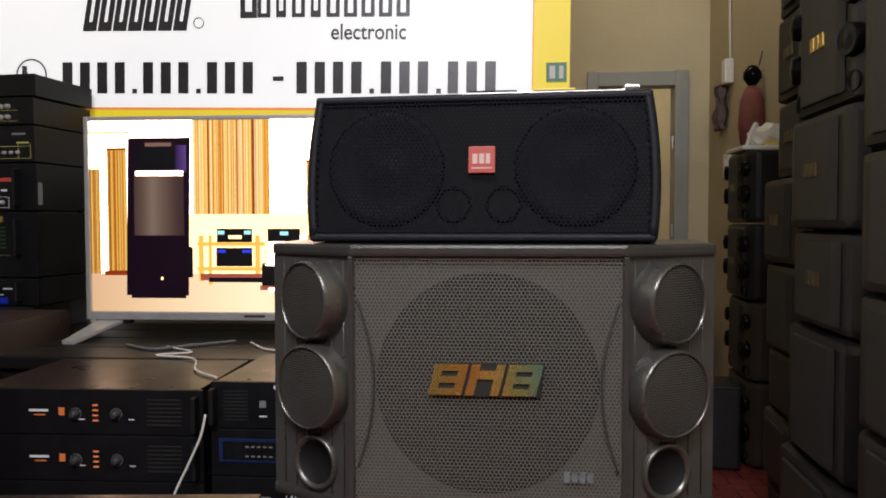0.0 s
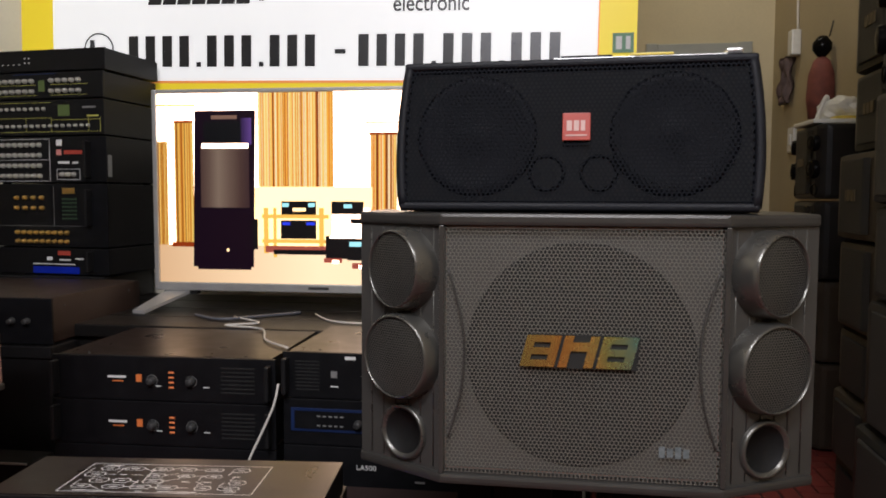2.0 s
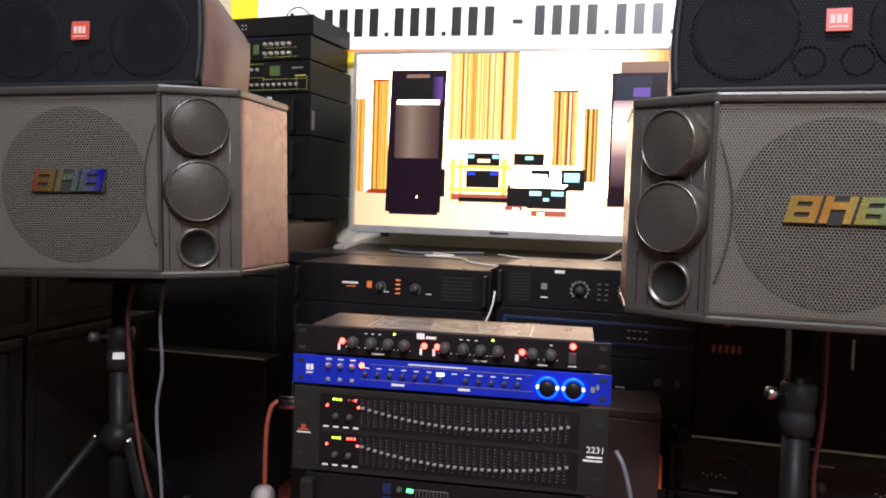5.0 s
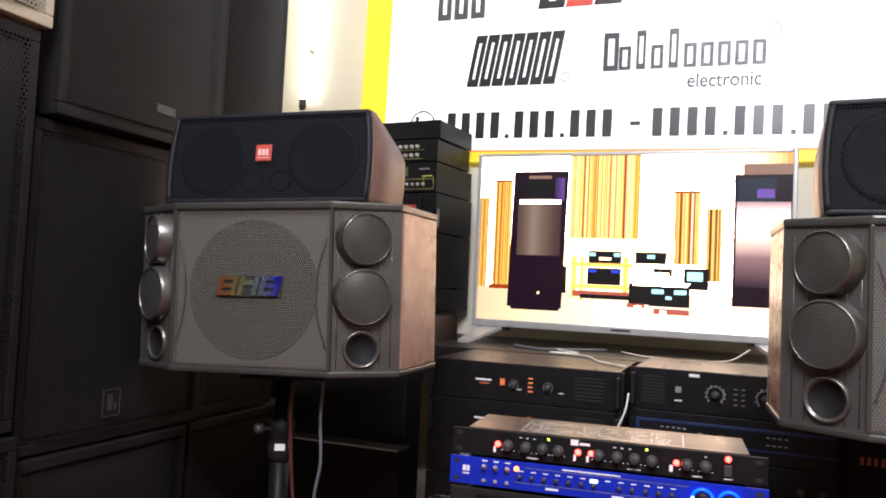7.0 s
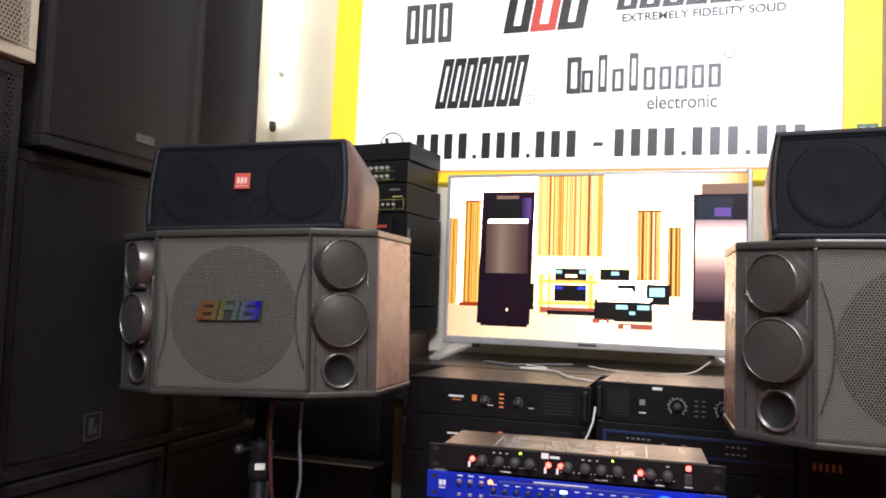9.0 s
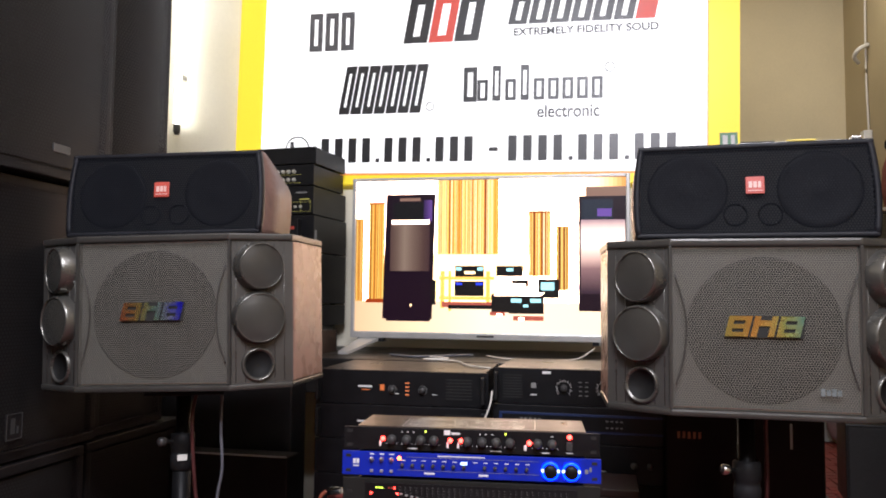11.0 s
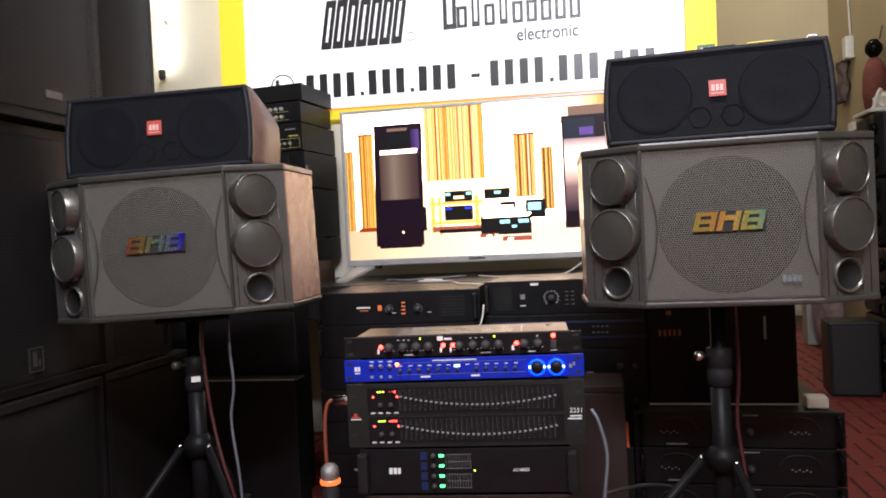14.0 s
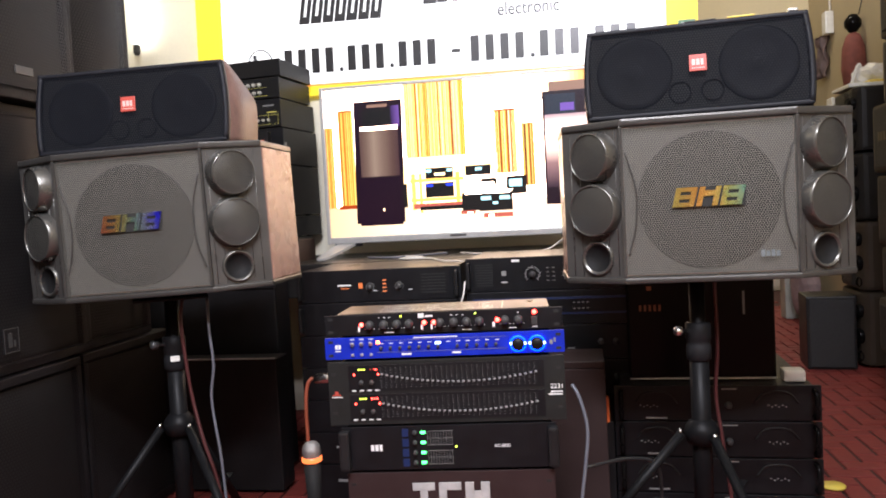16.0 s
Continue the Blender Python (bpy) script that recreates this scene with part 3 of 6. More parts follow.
# right tower and its glare
rect(0.835, 1.0, 0.12, 0.85, P_dark)
rect(0.86, 1.0, 0.06, 0.12, P_brown)
rect(0.845, 0.955, 0.14, 0.27, P_grey)
rect(0.90, 0.95, 0.20, 0.25, P_purple)
zat = lambda v: SZ1 - (SZ1 - SZ0) * v
xat = lambda u: SX0 + (SX1 - SX0) * u
rect(0.842, 0.997, 0.27, 0.74, screen_sweep("screen_glare", [(0.0, (0.16, 0.09, 0.12)), (0.16, (0.75, 0.52, 0.44)), (0.30, (1.0, 0.80, 0.68)), (0.45, (0.72, 0.46, 0.37)), (0.68, (0.16, 0.085, 0.085)), (1.0, (0.018, 0.008, 0.016))], 1.7, zat(0.27), zat(0.74), 0.0, 0.04, 2))
rect(0.828, 0.834, 0.68, 0.705, P_bluel)
# left tower
rect(0.108, 0.298, 0.09, 0.915, P_dark, None, 0.010)
rect(0.122, 0.290, 0.914, 0.930, P_dark)
rect(0.17, 0.25, 0.115, 0.135, P_brown)
rect(0.145, 0.285, 0.145, 0.255, P_black)
for i in range(7):
    rect(0.262 + 0.0047 * i, 0.2668 + 0.0047 * i, 0.13, 0.27, pic((0.05 + 0.022 * i, 0.025 + 0.010 * i, 0.10 + 0.045 * i), 0.55))
rect(0.14, 0.285, 0.262, 0.288, P_white)
rect(0.135, 0.287, 0.29, 0.60, screen_sweep("screen_tower_front", [(0.0, (0.13, 0.065, 0.055)), (0.18, (0.24, 0.145, 0.110)), (0.38, (0.45, 0.31, 0.225)), (0.60, (0.29, 0.18, 0.135)), (0.85, (0.14, 0.07, 0.058)), (1.0, (0.09, 0.04, 0.045))], 0.5, xat(0.135), xat(0.287), 0.0, 0.03))
rect(0.214, 0.221, 0.818, 0.833, P_cream)
# stands and machines
rect(0.295, 0.312, 0.66, 0.82, P_black)
rect(0.325, 0.53, 0.635, 0.655, P_shelf)
rect(0.325, 0.53, 0.765, 0.785, P_shelf)
rect(0.33, 0.345, 0.60, 0.84, P_shelf)
rect(0.50, 0.515, 0.60, 0.80, P_shelf)
rect(0.36, 0.37, 0.60, 0.86, P_shelf)
rect(0.335, 0.52, 0.80, 0.835, P_rust)
rect(0.36, 0.53, 0.82, 0.845, P_black)
for u0, u1, v0, v1 in ((0.385, 0.492, 0.565, 0.635), (0.538, 0.635, 0.565, 0.632), (0.383, 0.492, 0.665, 0.762), (0.595, 0.655, 0.655, 0.70), (0.69, 0.765, 0.65, 0.77), (0.52, 0.60, 0.745, 0.865), (0.585, 0.71, 0.755, 0.872)):
    rect(u0, u1, v0, v1, P_black)
rect(0.595, 0.645, 0.68, 0.705, P_white)
rect(0.53, 0.70, 0.735, 0.757, P_white, None, 0.012)
for u0, u1, v0, v1, k in ((0.388, 0.408, 0.575, 0.595, P_cyan), (0.468, 0.488, 0.575, 0.595, P_cyan), (0.42, 0.46, 0.60, 0.618, P_cream), (0.575, 0.60, 0.58, 0.60, P_cyan), (0.388, 0.412, 0.675, 0.69, P_bluel), (0.462, 0.488, 0.675, 0.69, P_bluel), (0.70, 0.748, 0.67, 0.72, P_cyan), (0.592, 0.63, 0.775, 0.80, P_cyan), (0.662, 0.70, 0.775, 0.80, P_cyan), (0.636, 0.655, 0.812, 0.83, P_cyan)):
    rect(u0, u1, v0, v1, k)
rect(0.515, 0.57, 0.862, 0.885, P_rust)
rect(0.60, 0.71, 0.885, 0.915, P_rust)
rect(0.54, 0.56, 0.872, 0.89, P_white)
rect(0.62, 0.64, 0.895, 0.915, P_white)

tb = thing("low_table", "dark worn wooden table behind the amplifiers", "table", pose(-0.42, 1.96, 0))
for k in range(4):
    part("board", box(-1.1, 0.62, k * 0.158, k * 0.158 + 0.152, 0.632, 0.664, 0.004), M_tablewood, tb)
for sx in (-1.05, 0.55):
    for sy in (0.03, 0.58):
        part("leg", box(sx - 0.03, sx + 0.03, sy - 0.03, sy + 0.03, 0, 0.632, 0.004), M_tablewood, tb)
part("rail", box(-1.05, 0.55, 0.02, 0.05, 0.55, 0.632, 0.003), M_tablewood, tb)

# ---------------------------------------------------------------- karaoke loudspeakers on stands
GW, SW, SD, BH, BD, FL = 0.158, 0.112, 0.061, 0.316, 0.2505, 0.0165


def badge_cells(w, h, parent, y, material):
    """Three leaning foil blocks with slots on a dark plate."""
    bm = bmesh.new()
    prism(bm, [(-w / 2 + 0.004, -h / 2 - 0.002), (w / 2 - 0.001, -h / 2 - 0.002), (w / 2 + 0.003, h / 2 + 0.001), (-w / 2 + 0.010, h / 2 + 0.001)], 0, 0.002)
    bmesh.ops.transform(bm, matrix=Matrix.Translation((0, y, 0)) @ Matrix.Rotation(radians(90), 4, "X"), verts=bm.verts)
    plate = part("badge", bm, M_cone, parent, "rainbow foil badge")
    plate.location.z = BH * 0.49 + 0.006
    cw = w / 3
    for i in range(3):
        bm = bmesh.new()
        x0 = -w / 2 + i * cw + 0.001
        x1 = x0 + cw - 0.004
        s = cw * 0.235
        if i == 1:
            bars = [(x0, x0 + s, -h / 2, h / 2), (x1 - s, x1, -h / 2, h / 2), (x0 + s, x1 - s, h * 0.02, h * 0.30)]
        else:
            bars = [(x0, x0 + s, -h / 2, h / 2), (x1 - s, x1, -h / 2, h / 2), (x0 + s, x1 - s, h * 0.28, h / 2), (x0 + s, x1 - s, -h * 0.11, h * 0.11), (x0 + s, x1 - s, -h / 2, -h * 0.28)]
        for a, b, c, d in bars:
            k0 = len(bm.verts)
            bx(bm, a, b, y - 0.0045, y - 0.002, c, d)
            bm.verts.ensure_lookup_table()
            for v in bm.verts[k0:]:
                v.co.x += v.co.z * 0.25
        part("foil_block", bm, material, plate, "shifting gold and rainbow foil")


def karaoke_speaker(m, holo, label):
    """Origin: bottom, middle of the front. x to the right, y to the back."""
    t = thing("karaoke_speaker", label, "loudspeaker", m, "karaoke speaker pair")
    plan = [(-GW, 0.012), (GW, 0.012), (GW + SW, SD + 0.01), (GW + SW + FL, BD), (-GW - SW - FL, BD), (-GW - SW, SD + 0.01)]
    part("cabinet", prism(bmesh.new(), plan, 0.012, BH - 0.014, 0.003), M_karside, t, "grey vinyl-wrapped box coloured as warmly lit")
    for z0, z1 in ((0.0, 0.012), (BH - 0.014, BH)):
        rim = [(-GW - 0.001, -0.007), (GW + 0.001, -0.007), (GW + SW + 0.001, SD - 0.004), (GW + SW + FL + 0.002, BD + 0.002), (-GW - SW - FL - 0.002, BD + 0.002), (-GW - SW - 0.001, SD - 0.004)]
        part("rim", prism(bmesh.new(), rim, z0, z1, 0.004), M_kar, t, "moulded charcoal rim")
    part("baffle", box(-GW + 0.004, GW - 0.004, 0.0085, 0.0115, 0.016, BH - 0.018), M_karbaffle, t, "pale grey baffle behind the grille")
    c = aim((0, 0.0082, BH / 2 - 0.004), (0, -1, 0))
    part("woofer", lathe(bmesh.new(), [(0, 0.0002), (0.130, 0.0002), (0.130, 0.001), (0.127, 0.0012), (0.02, 0.0006), (0, 0.0008)], c, 64), M_woofer, t, "black woofer cone behind the grille")
    g = bmesh.new()
    n = 20
    for i in range(n):
        xa, xb = -GW + 0.003 + (2 * GW - 0.006) * i / n, -GW + 0.003 + (2 * GW - 0.006) * (i + 1) / n
        f = g.faces.new([g.verts.new(p) for p in ((xa, -0.002, 0.014), (xb, -0.002, 0.014), (xb, -0.002, BH - 0.016), (xa, -0.002, BH - 0.016))])
    bmesh.ops.remove_doubles(g, verts=g.verts, dist=1e-5)
    gr = part("grille", g, M_grille, t, "perforated grey metal grille")
    for s in (-1, 1):
        pts = curve_pts([(s * (GW - 0.008), -0.002, BH - 0.065), (s * (GW - 0.022), -0.004, BH - 0.115), (s * (GW - 0.027), -0.005, BH / 2), (s * (GW - 0.022), -0.004, 0.105), (s * (GW - 0.008), -0.002, 0.055)])
        part("curved_rib", tube(bmesh.new(), pts, 0.0017, 6), M_karpanel, gr, "curved rib pressed into the grille")
        post = box(s * GW - 0.003, s * GW + 0.003, -0.006, 0.012, 0.012, BH - 0.014, 0.001)
        part("corner_post", post, M_kar, t)
        # angled side panel with its pods
        a = Vector((s * GW, 0.0, 0))
        d = Vector((s * SW, SD, 0))
        nrm = Vector((s * SD, -SW, 0)).normalized()
        pb = bmesh.new()
        e = d.normalized()
        q0, q1 = a + e * 0.002, a + d
        p = [q0, q1, q1 - nrm * 0.01, q0 - nrm * 0.01]
        prism(pb, [(v.x, v.y) for v in (p if s > 0 else p[::-1])], 0.012, BH - 0.014)
        panel = part("side_panel", pb, M_karpanel, t, "ribbed charcoal side panel")
        for k in range(6):
            b0 = a + e * (0.012 + 0.0195 * k)
            st0 = tube(bmesh.new(), [b0 + nrm * 0.0004 + Vector((0, 0, 0.016)), b0 + nrm * 0.0004 + Vector((0, 0, BH - 0.018))], 0.0008, 6)
            part("rib", st0, M_pod, panel)
        mid = a + d * 0.445
        for z, r, turn in ((0.2485, 0.0500, 11), (0.1440, 0.0535, 2)):
            face_dir = Matrix.Rotation(radians(s * turn), 3, "Z") @ nrm
            mm = aim(mid + Vector((0, 0, z)) - nrm * 0.0055, face_dir)
            pod = part("tweeter_pod", lathe(bmesh.new(), [(r + 0.003, -0.020), (r + 0.001, 0.004), (r - 0.0005, 0.013), (r - 0.002, 0.019), (r - 0.0032, 0.0235), (r - 0.0048, 0.0255), (r - 0.0058, 0.0255), (r - 0.0062, 0.0225)], mm, 56), M_pod, t, "rounded metallic grey pod")
            part("pod_back", lathe(bmesh.new(), [(0, 0.0200), (r - 0.0063, 0.0200), (r - 0.0063, 0.0206)], mm, 32), M_cone, pod)
            part("mesh_dome", lathe(bmesh.new(), [(r - 0.006, 0.0228), (r * 0.62, 0.0262), (r * 0.36, 0.0286), (0, 0.0298)], mm, 40), M_meshdome, pod, "domed fine metal mesh")
        mm = aim(mid + Vector((0, 0, 0.050)) + nrm * 0.0005, nrm)
        port = part("bass_port", lathe(bmesh.new(), [(0.0345, 0.0), (0.0335, 0.004), (0.0320, 0.0060), (0.0300, 0.0058), (0.0285, 0.0040), (0.0272, 0.0028), (0.0265, 0.0022)], mm, 44), M_pod, t, "flared bass port ring")
        part("port_hole", lathe(bmesh.new(), [(0, 0.0024), (0.0268, 0.0024), (0.0268, 0.0028)], mm, 32), M_rubber, port)
    badge_cells(0.128, 0.036, t, -0.003, holo)
    return t


M_meshdome = perforated("mesh_dome", (0.110, 0.106, 0.094), 0.0033, 0.36, 0.38, 0.5)
KAR_R = pose(0.3587, 1.031, 0.655, 0, 0, -1.3)
KAR_L = pose(-0.803, 0.999, 0.666, 0, -1.7, 7.2)
spk = karaoke_speaker(KAR_R, M_holoR, "charcoal karaoke loudspeaker with perforated grille on a stand")
M_sealfoil = mat("dim_seal_foil", (0.150, 0.175, 0.180), 0.45, 0.0, 120, 0.5)
part("seal_sticker", marks([(0.089 + 0.0088 * i, 0.0955 + 0.0088 * i, 0.043 + 0.001 * (i % 2), 0.056 - 0.002 * (i % 2)) for i in range(4)], -0.0026), M_sealfoil, spk, "small dim foil seal")
karaoke_speaker(KAR_L, M_holoL, "charcoal karaoke loudspeaker with a rainbow foil badge on a stand")


M_pinkprint = mat("pale_pink_print", (0.62, 0.42, 0.38), 0.5, 0, 60, 0.1)


def wedge_speaker(m, w, label, tap=-0.06, bx0=0.0):
    """Black twin-woofer box with a sloping top; origin at the bottom, middle of the front."""
    t = thing("wedge_speaker", label, "loudspeaker", m, "wedge speaker pair")
    h, hb, dp, ln = 0.178, 0.112, 0.175, 0.022
    prof = [(0.0, 0.0), (dp, 0.0), (dp + 0.01, hb), (ln + 0.02, h), (ln, h)]

    def slab(x0, x1, grow=0.0, bevel=0.004):
        bm = bmesh.new()
        tp = lambda x, y: x * (1 - tap * max(0.0, y - ln) / dp)
        A = [bm.verts.new((tp(x0, y), y, z)) for y, z in prof]
        B = [bm.verts.new((tp(x1, y), y, z)) for y, z in prof]
        k = len(prof)
        bm.faces.new(A)
        bm.faces.new(B[::-1])
        for i in range(k):
            bm.faces.new((A[i], B[i], B[(i + 1) % k], A[(i + 1) % k]))
        bmesh.ops.bevel(bm, geom=list(bm.edges), offset=bevel, segments=2, affect="EDGES")
        return bm

    part("cabinet", slab(-w / 2 + 0.011, w / 2 - 0.011), M_wedgebody, t, "black cabinet")
    bulge = lambda z: -0.009 * ((z / h - 0.4) / 0.6) ** 2 if z > 0.4 * h else -0.005 * ((0.4 - z / h) / 0.4) ** 2
    for s in (-1, 1):
        # end panel: bows outwards a little between foot and top
        bm = bmesh.new()
        rows = []
        for i in range(13):
            z = h * i / 12
            yb = dp + 0.01 * z / hb if z < hb else dp + 0.01 + (ln + 0.02 - dp - 0.01) * (z - hb) / (h - hb)
            row = []
            for y, x in ((ln * z / h - 0.002, w / 2 - 0.012), (ln * z / h - 0.002, w / 2 + bulge(z)), (yb, (w / 2 + bulge(z)) * (1 - tap * max(0.0, yb - ln) / dp)), (yb, (w / 2 - 0.012) * (1 - tap * max(0.0, yb - ln) / dp))):
                row.append(bm.verts.new((s * x, y, z)))
            rows.append(row)
        for a, b in zip(rows, rows[1:]):
            for k in range(4):
                f = bm.faces.new((a[k], a[(k + 1) % 4], b[(k + 1) % 4], b[k]))
                f.smooth = k == 1
        bm.faces.new(rows[0])
        bm.faces.new(rows[-1][::-1])
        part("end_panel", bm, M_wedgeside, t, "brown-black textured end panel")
    tilt = Matrix.Translation((0, -0.002, 0)) @ Matrix.Rotation(-math.atan2(ln, h), 4, "X")
    face = bmesh.new()
    bx(face, -w / 2 + 0.012, w / 2 - 0.012, -0.004, 0.004, 0.012, h - 0.012)
    bmesh.ops.transform(face, matrix=tilt, verts=face.verts)
    part("baffle", face, M_cone, t)
    for x in (-w * 0.27, w * 0.27):
        mm = tilt @ aim((x, -0.0045, h / 2), (0, -1, 0))
        part("woofer", lathe(bmesh.new(), [(0, 0.003), (0.012, 0.002), (0.02, 0.0005), (0.055, 0.0016), (0.062, 0.0032), (0.068, 0.0028), (0.072, 0.0012), (0.072, 0)], mm, 40), M_wedgebody, t, "dark cone behind the grille")
    for x in (-0.030, 0.030):
        mm = tilt @ aim((x, -0.0045, 0.045), (0, -1, 0))
        part("bass_port", lathe(bmesh.new(), [(0.018, 0), (0.019, 0.003), (0.021, 0.004), (0.022, 0)], mm, 28), M_wedgebody, t)
    g = bmesh.new()
    bx(g, -w / 2 + 0.012, w / 2 - 0.012, -0.0125, -0.0115, 0.010, h - 0.010)
    gr = part("grille", g, M_wedgegrille, t, "perforated black metal grille")
    gr.matrix_basis = tilt
    fr0 = bmesh.new()
    for b in ((-w / 2, w / 2, 0, 0.010), (-w / 2, w / 2, h - 0.010, h)):
        q = bulge(b[2])
        bx(fr0, b[0] - q, b[1] + q, -0.014, 0.002, b[2], b[3], 0.0045, 3)
    for s in (-1, 1):
        rows = []
        for i in range(13):
            z = 0.004 + (h - 0.008) * i / 12
            rows.append([fr0.verts.new((s * (w / 2 + dx + bulge(z)), y, z)) for dx, y in ((-0.011, 0.002), (-0.011, -0.011), (-0.008, -0.0140), (-0.003, -0.0135), (0.0005, -0.010), (0.001, 0.002))])
        for a, b in zip(rows, rows[1:]):
            for k in range(6):
                fr0.faces.new((a[k], a[(k + 1) % 6], b[(k + 1) % 6], b[k])).smooth = True
        fr0.faces.new(rows[0])
        fr0.faces.new(rows[-1][::-1])
    f0 = part("front_frame", fr0, M_wedgebody, t)
    f0.matrix_basis = tilt
    bd = part("badge", box(bx0 - 0.016, bx0 + 0.016, -0.0155, -0.0125, h / 2 - 0.008, h / 2 + 0.024, 0.001), M_redbadge, t, "small square red badge")
    bd.matrix_basis = tilt
    part("print_bar", marks([(bx0 + a, bx0 + b, h / 2 + c, h / 2 + d) for a, b, c, d in ((-0.011, -0.005, 0.003, 0.015), (-0.003, 0.003, 0.003, 0.015), (0.005, 0.010, 0.003, 0.015), (-0.012, 0.012, -0.003, -0.0015))], -0.0156), M_pinkprint, bd)
    return t


wedge_speaker(pose(0.349, 1.066, 0.9725, 0, 0, -4.2), 0.420, "black twin wedge loudspeaker resting on a karaoke speaker", bx0=0.004)
wedge_speaker(KAR_L @ pose(0.003, 0.043, 0.3165, 0, 0, 0.8), 0.420, "black wedge loudspeaker with brown ends on a karaoke speaker", bx0=-0.005)


def speaker_stand(x, y, top, hub, spin, label, knob=M_chrome, lift=0.0):
    t = thing("speaker_stand", label, "stand", pose(x, y, 0, 0, 0, spin), "speaker stands")
    part("inner_pole", lathe(bmesh.new(), [(0, hub), (0.0155, hub), (0.0155, top - 0.004), (0, top - 0.004)], Matrix.Identity(4), 20), M_tube, t)
    part("top_plate", box(-0.08, 0.08, -0.06, 0.06, top - 0.006, top, 0.002), M_tube, t)
    part("outer_pole", lathe(bmesh.new(), [(0, 0.06), (0.0195, 0.06), (0.0195, hub + lift + 0.16), (0, hub + lift + 0.16)], Matrix.Identity(4), 20), M_tube, t)
    col = part("collar", lathe(bmesh.new(), [(0.020, hub + lift + 0.13), (0.0245, hub + lift + 0.134), (0.0250, hub + lift + 0.160), (0.0232, hub + lift + 0.163), (0.0232, hub + lift + 0.172), (0.0255, hub + lift + 0.175), (0.0255, hub + lift + 0.206), (0.020, hub + lift + 0.21)], Matrix.Identity(4), 24), M_collar, t, "grey plastic locking collar")
    part("knob", lathe(bmesh.new(), [(0.004, 0.020), (0.004, 0.040), (0.009, 0.042), (0.010, 0.054), (0.007, 0.058), (0, 0.058)], aim((0, 0, hub + lift + 0.19), (-0.8, -0.5, 0.1)), 14), knob, col, "worn clamp knob")
    hubp = part("hub", lathe(bmesh.new(), [(0.020, hub - 0.022), (0.030, hub - 0.018), (0.036, hub + 0.004), (0.034, hub + 0.014), (0.025, hub + 0.026), (0.020, hub + 0.030)], Matrix.Identity(4), 24), M_tube, t)
    low = 0.09
    part("brace_ring", lathe(bmesh.new(), [(0.021, low), (0.028, low), (0.028, low + 0.03), (0.021, low + 0.03)], Matrix.Identity(4), 20), M_tube, t)
    for k in range(3):
        a = radians(-62 + 120 * k)
        d = Vector((math.cos(a), math.sin(a), 0))
        leg = part("leg", tube(bmesh.new(), [d * 0.04 + Vector((0, 0, hub)), d * 0.30 + Vector((0, 0, 0.012))], 0.0095, 12), M_tube, t)
        part("rubber_foot", lathe(bmesh.new(), [(0, 0), (0.017, 0), (0.017, 0.02), (0.012, 0.03), (0, 0.03)], Matrix.Translation(d * 0.30), 14), M_rubber, leg)
        part("bolt", lathe(bmesh.new(), [(0.006, 0), (0.006, 0.004), (0, 0.005)], aim(d * 0.042 + Vector((0, 0, hub + 0.004)), d + Vector((0, 0, 0.3))), 10), M_chrome, hubp)
        part("brace", box(-0.008, 0.008, -0.002, 0.002, 0, 0.20), M_tube, t).matrix_basis = aim(d * 0.026 + Vector((0, 0, low + 0.015)), d * 0.17 + Vector((0, 0, 0.055)))
    return t


speaker_stand(0.346, 1.145, 0.655, 0.330, 0, "black tripod speaker stand with a chrome knob", lift=0.022)
sl = speaker_stand(-0.812, 1.135, 0.655, 0.354, 30, "black tripod speaker stand with a torn white label", M_knob)
part("paper_label", prism(bmesh.new(), [(-0.010, -0.0285), (0.004, -0.0290), (0.010, -0.0275), (0.008, -0.0235), (-0.008, -0.0235)], 0.508, 0.520), M_bag, sl, "torn white paper label")


# ---------------------------------------------------------------- rack units in front
RACK = pose(-0.165, 1.036, 0, 0, 0, 4.6)
RW = 0.2413


def rack_unit(name, label, z0, z1, depth, body_mat, face_mat, face_half=RW, body_half=0.215, lid=None):
    t = thing(name, label, "rack unit", RACK @ pose(0, 0, z0), "rack units")
    h = z1 - z0
    part("chassis", box(-body_half, body_half, 0.004, depth, 0.001, h - 0.0015, 0.0015), body_mat, t)
    part("faceplate", box(-face_half, face_half, -0.001, 0.004, 0.0008, h - 0.0008, 0.0008), face_mat, t)
    if lid:
        part("lid", box(-body_half, body_half, 0.004, depth, h - 0.0012, h + 0.0006), lid, t, "brushed brown-grey steel lid")
    holes = bmesh.new()
    for s in (-1, 1):
        for z in (h * 0.2, h * 0.8):
            bx(holes, s * (face_half - 0.012) - 0.005, s * (face_half - 0.012) + 0.005, -0.0016, -0.0008, z - 0.0028, z + 0.0028)
    stuff(part("rack_slots", holes, M_cone, t))
    return t


Z = [0.6135, 0.570, 0.5215, 0.385, 0.290, 0.165]
# limiter with red lamps
u = rack_unit("signal_processor", "black rack processor with glowing red lamps and knobs", Z[1], Z[0], 0.142, M_black, M_face, RW, 0.216, M_toplid)
for x in (-0.148, -0.119, -0.092, -0.067, -0.004, 0.024, 0.050, 0.076, 0.127, 0.154):
    shared("knob", K_mid if x > -0.15 else K_small, u, pose(x, -0.001, 0.021))
for x, z in ((-0.165, 0.022), (-0.036, 0.022), (-0.016, 0.022), (0.112, 0.022), (0.186, 0.035)):
    shared("lamp", LED_red, u, pose(x, -0.001, z))
for x, z in ((-0.083, 0.037), (0.068, 0.037)):
    shared("lamp", LED_yellow, u, pose(x, -0.001, z))
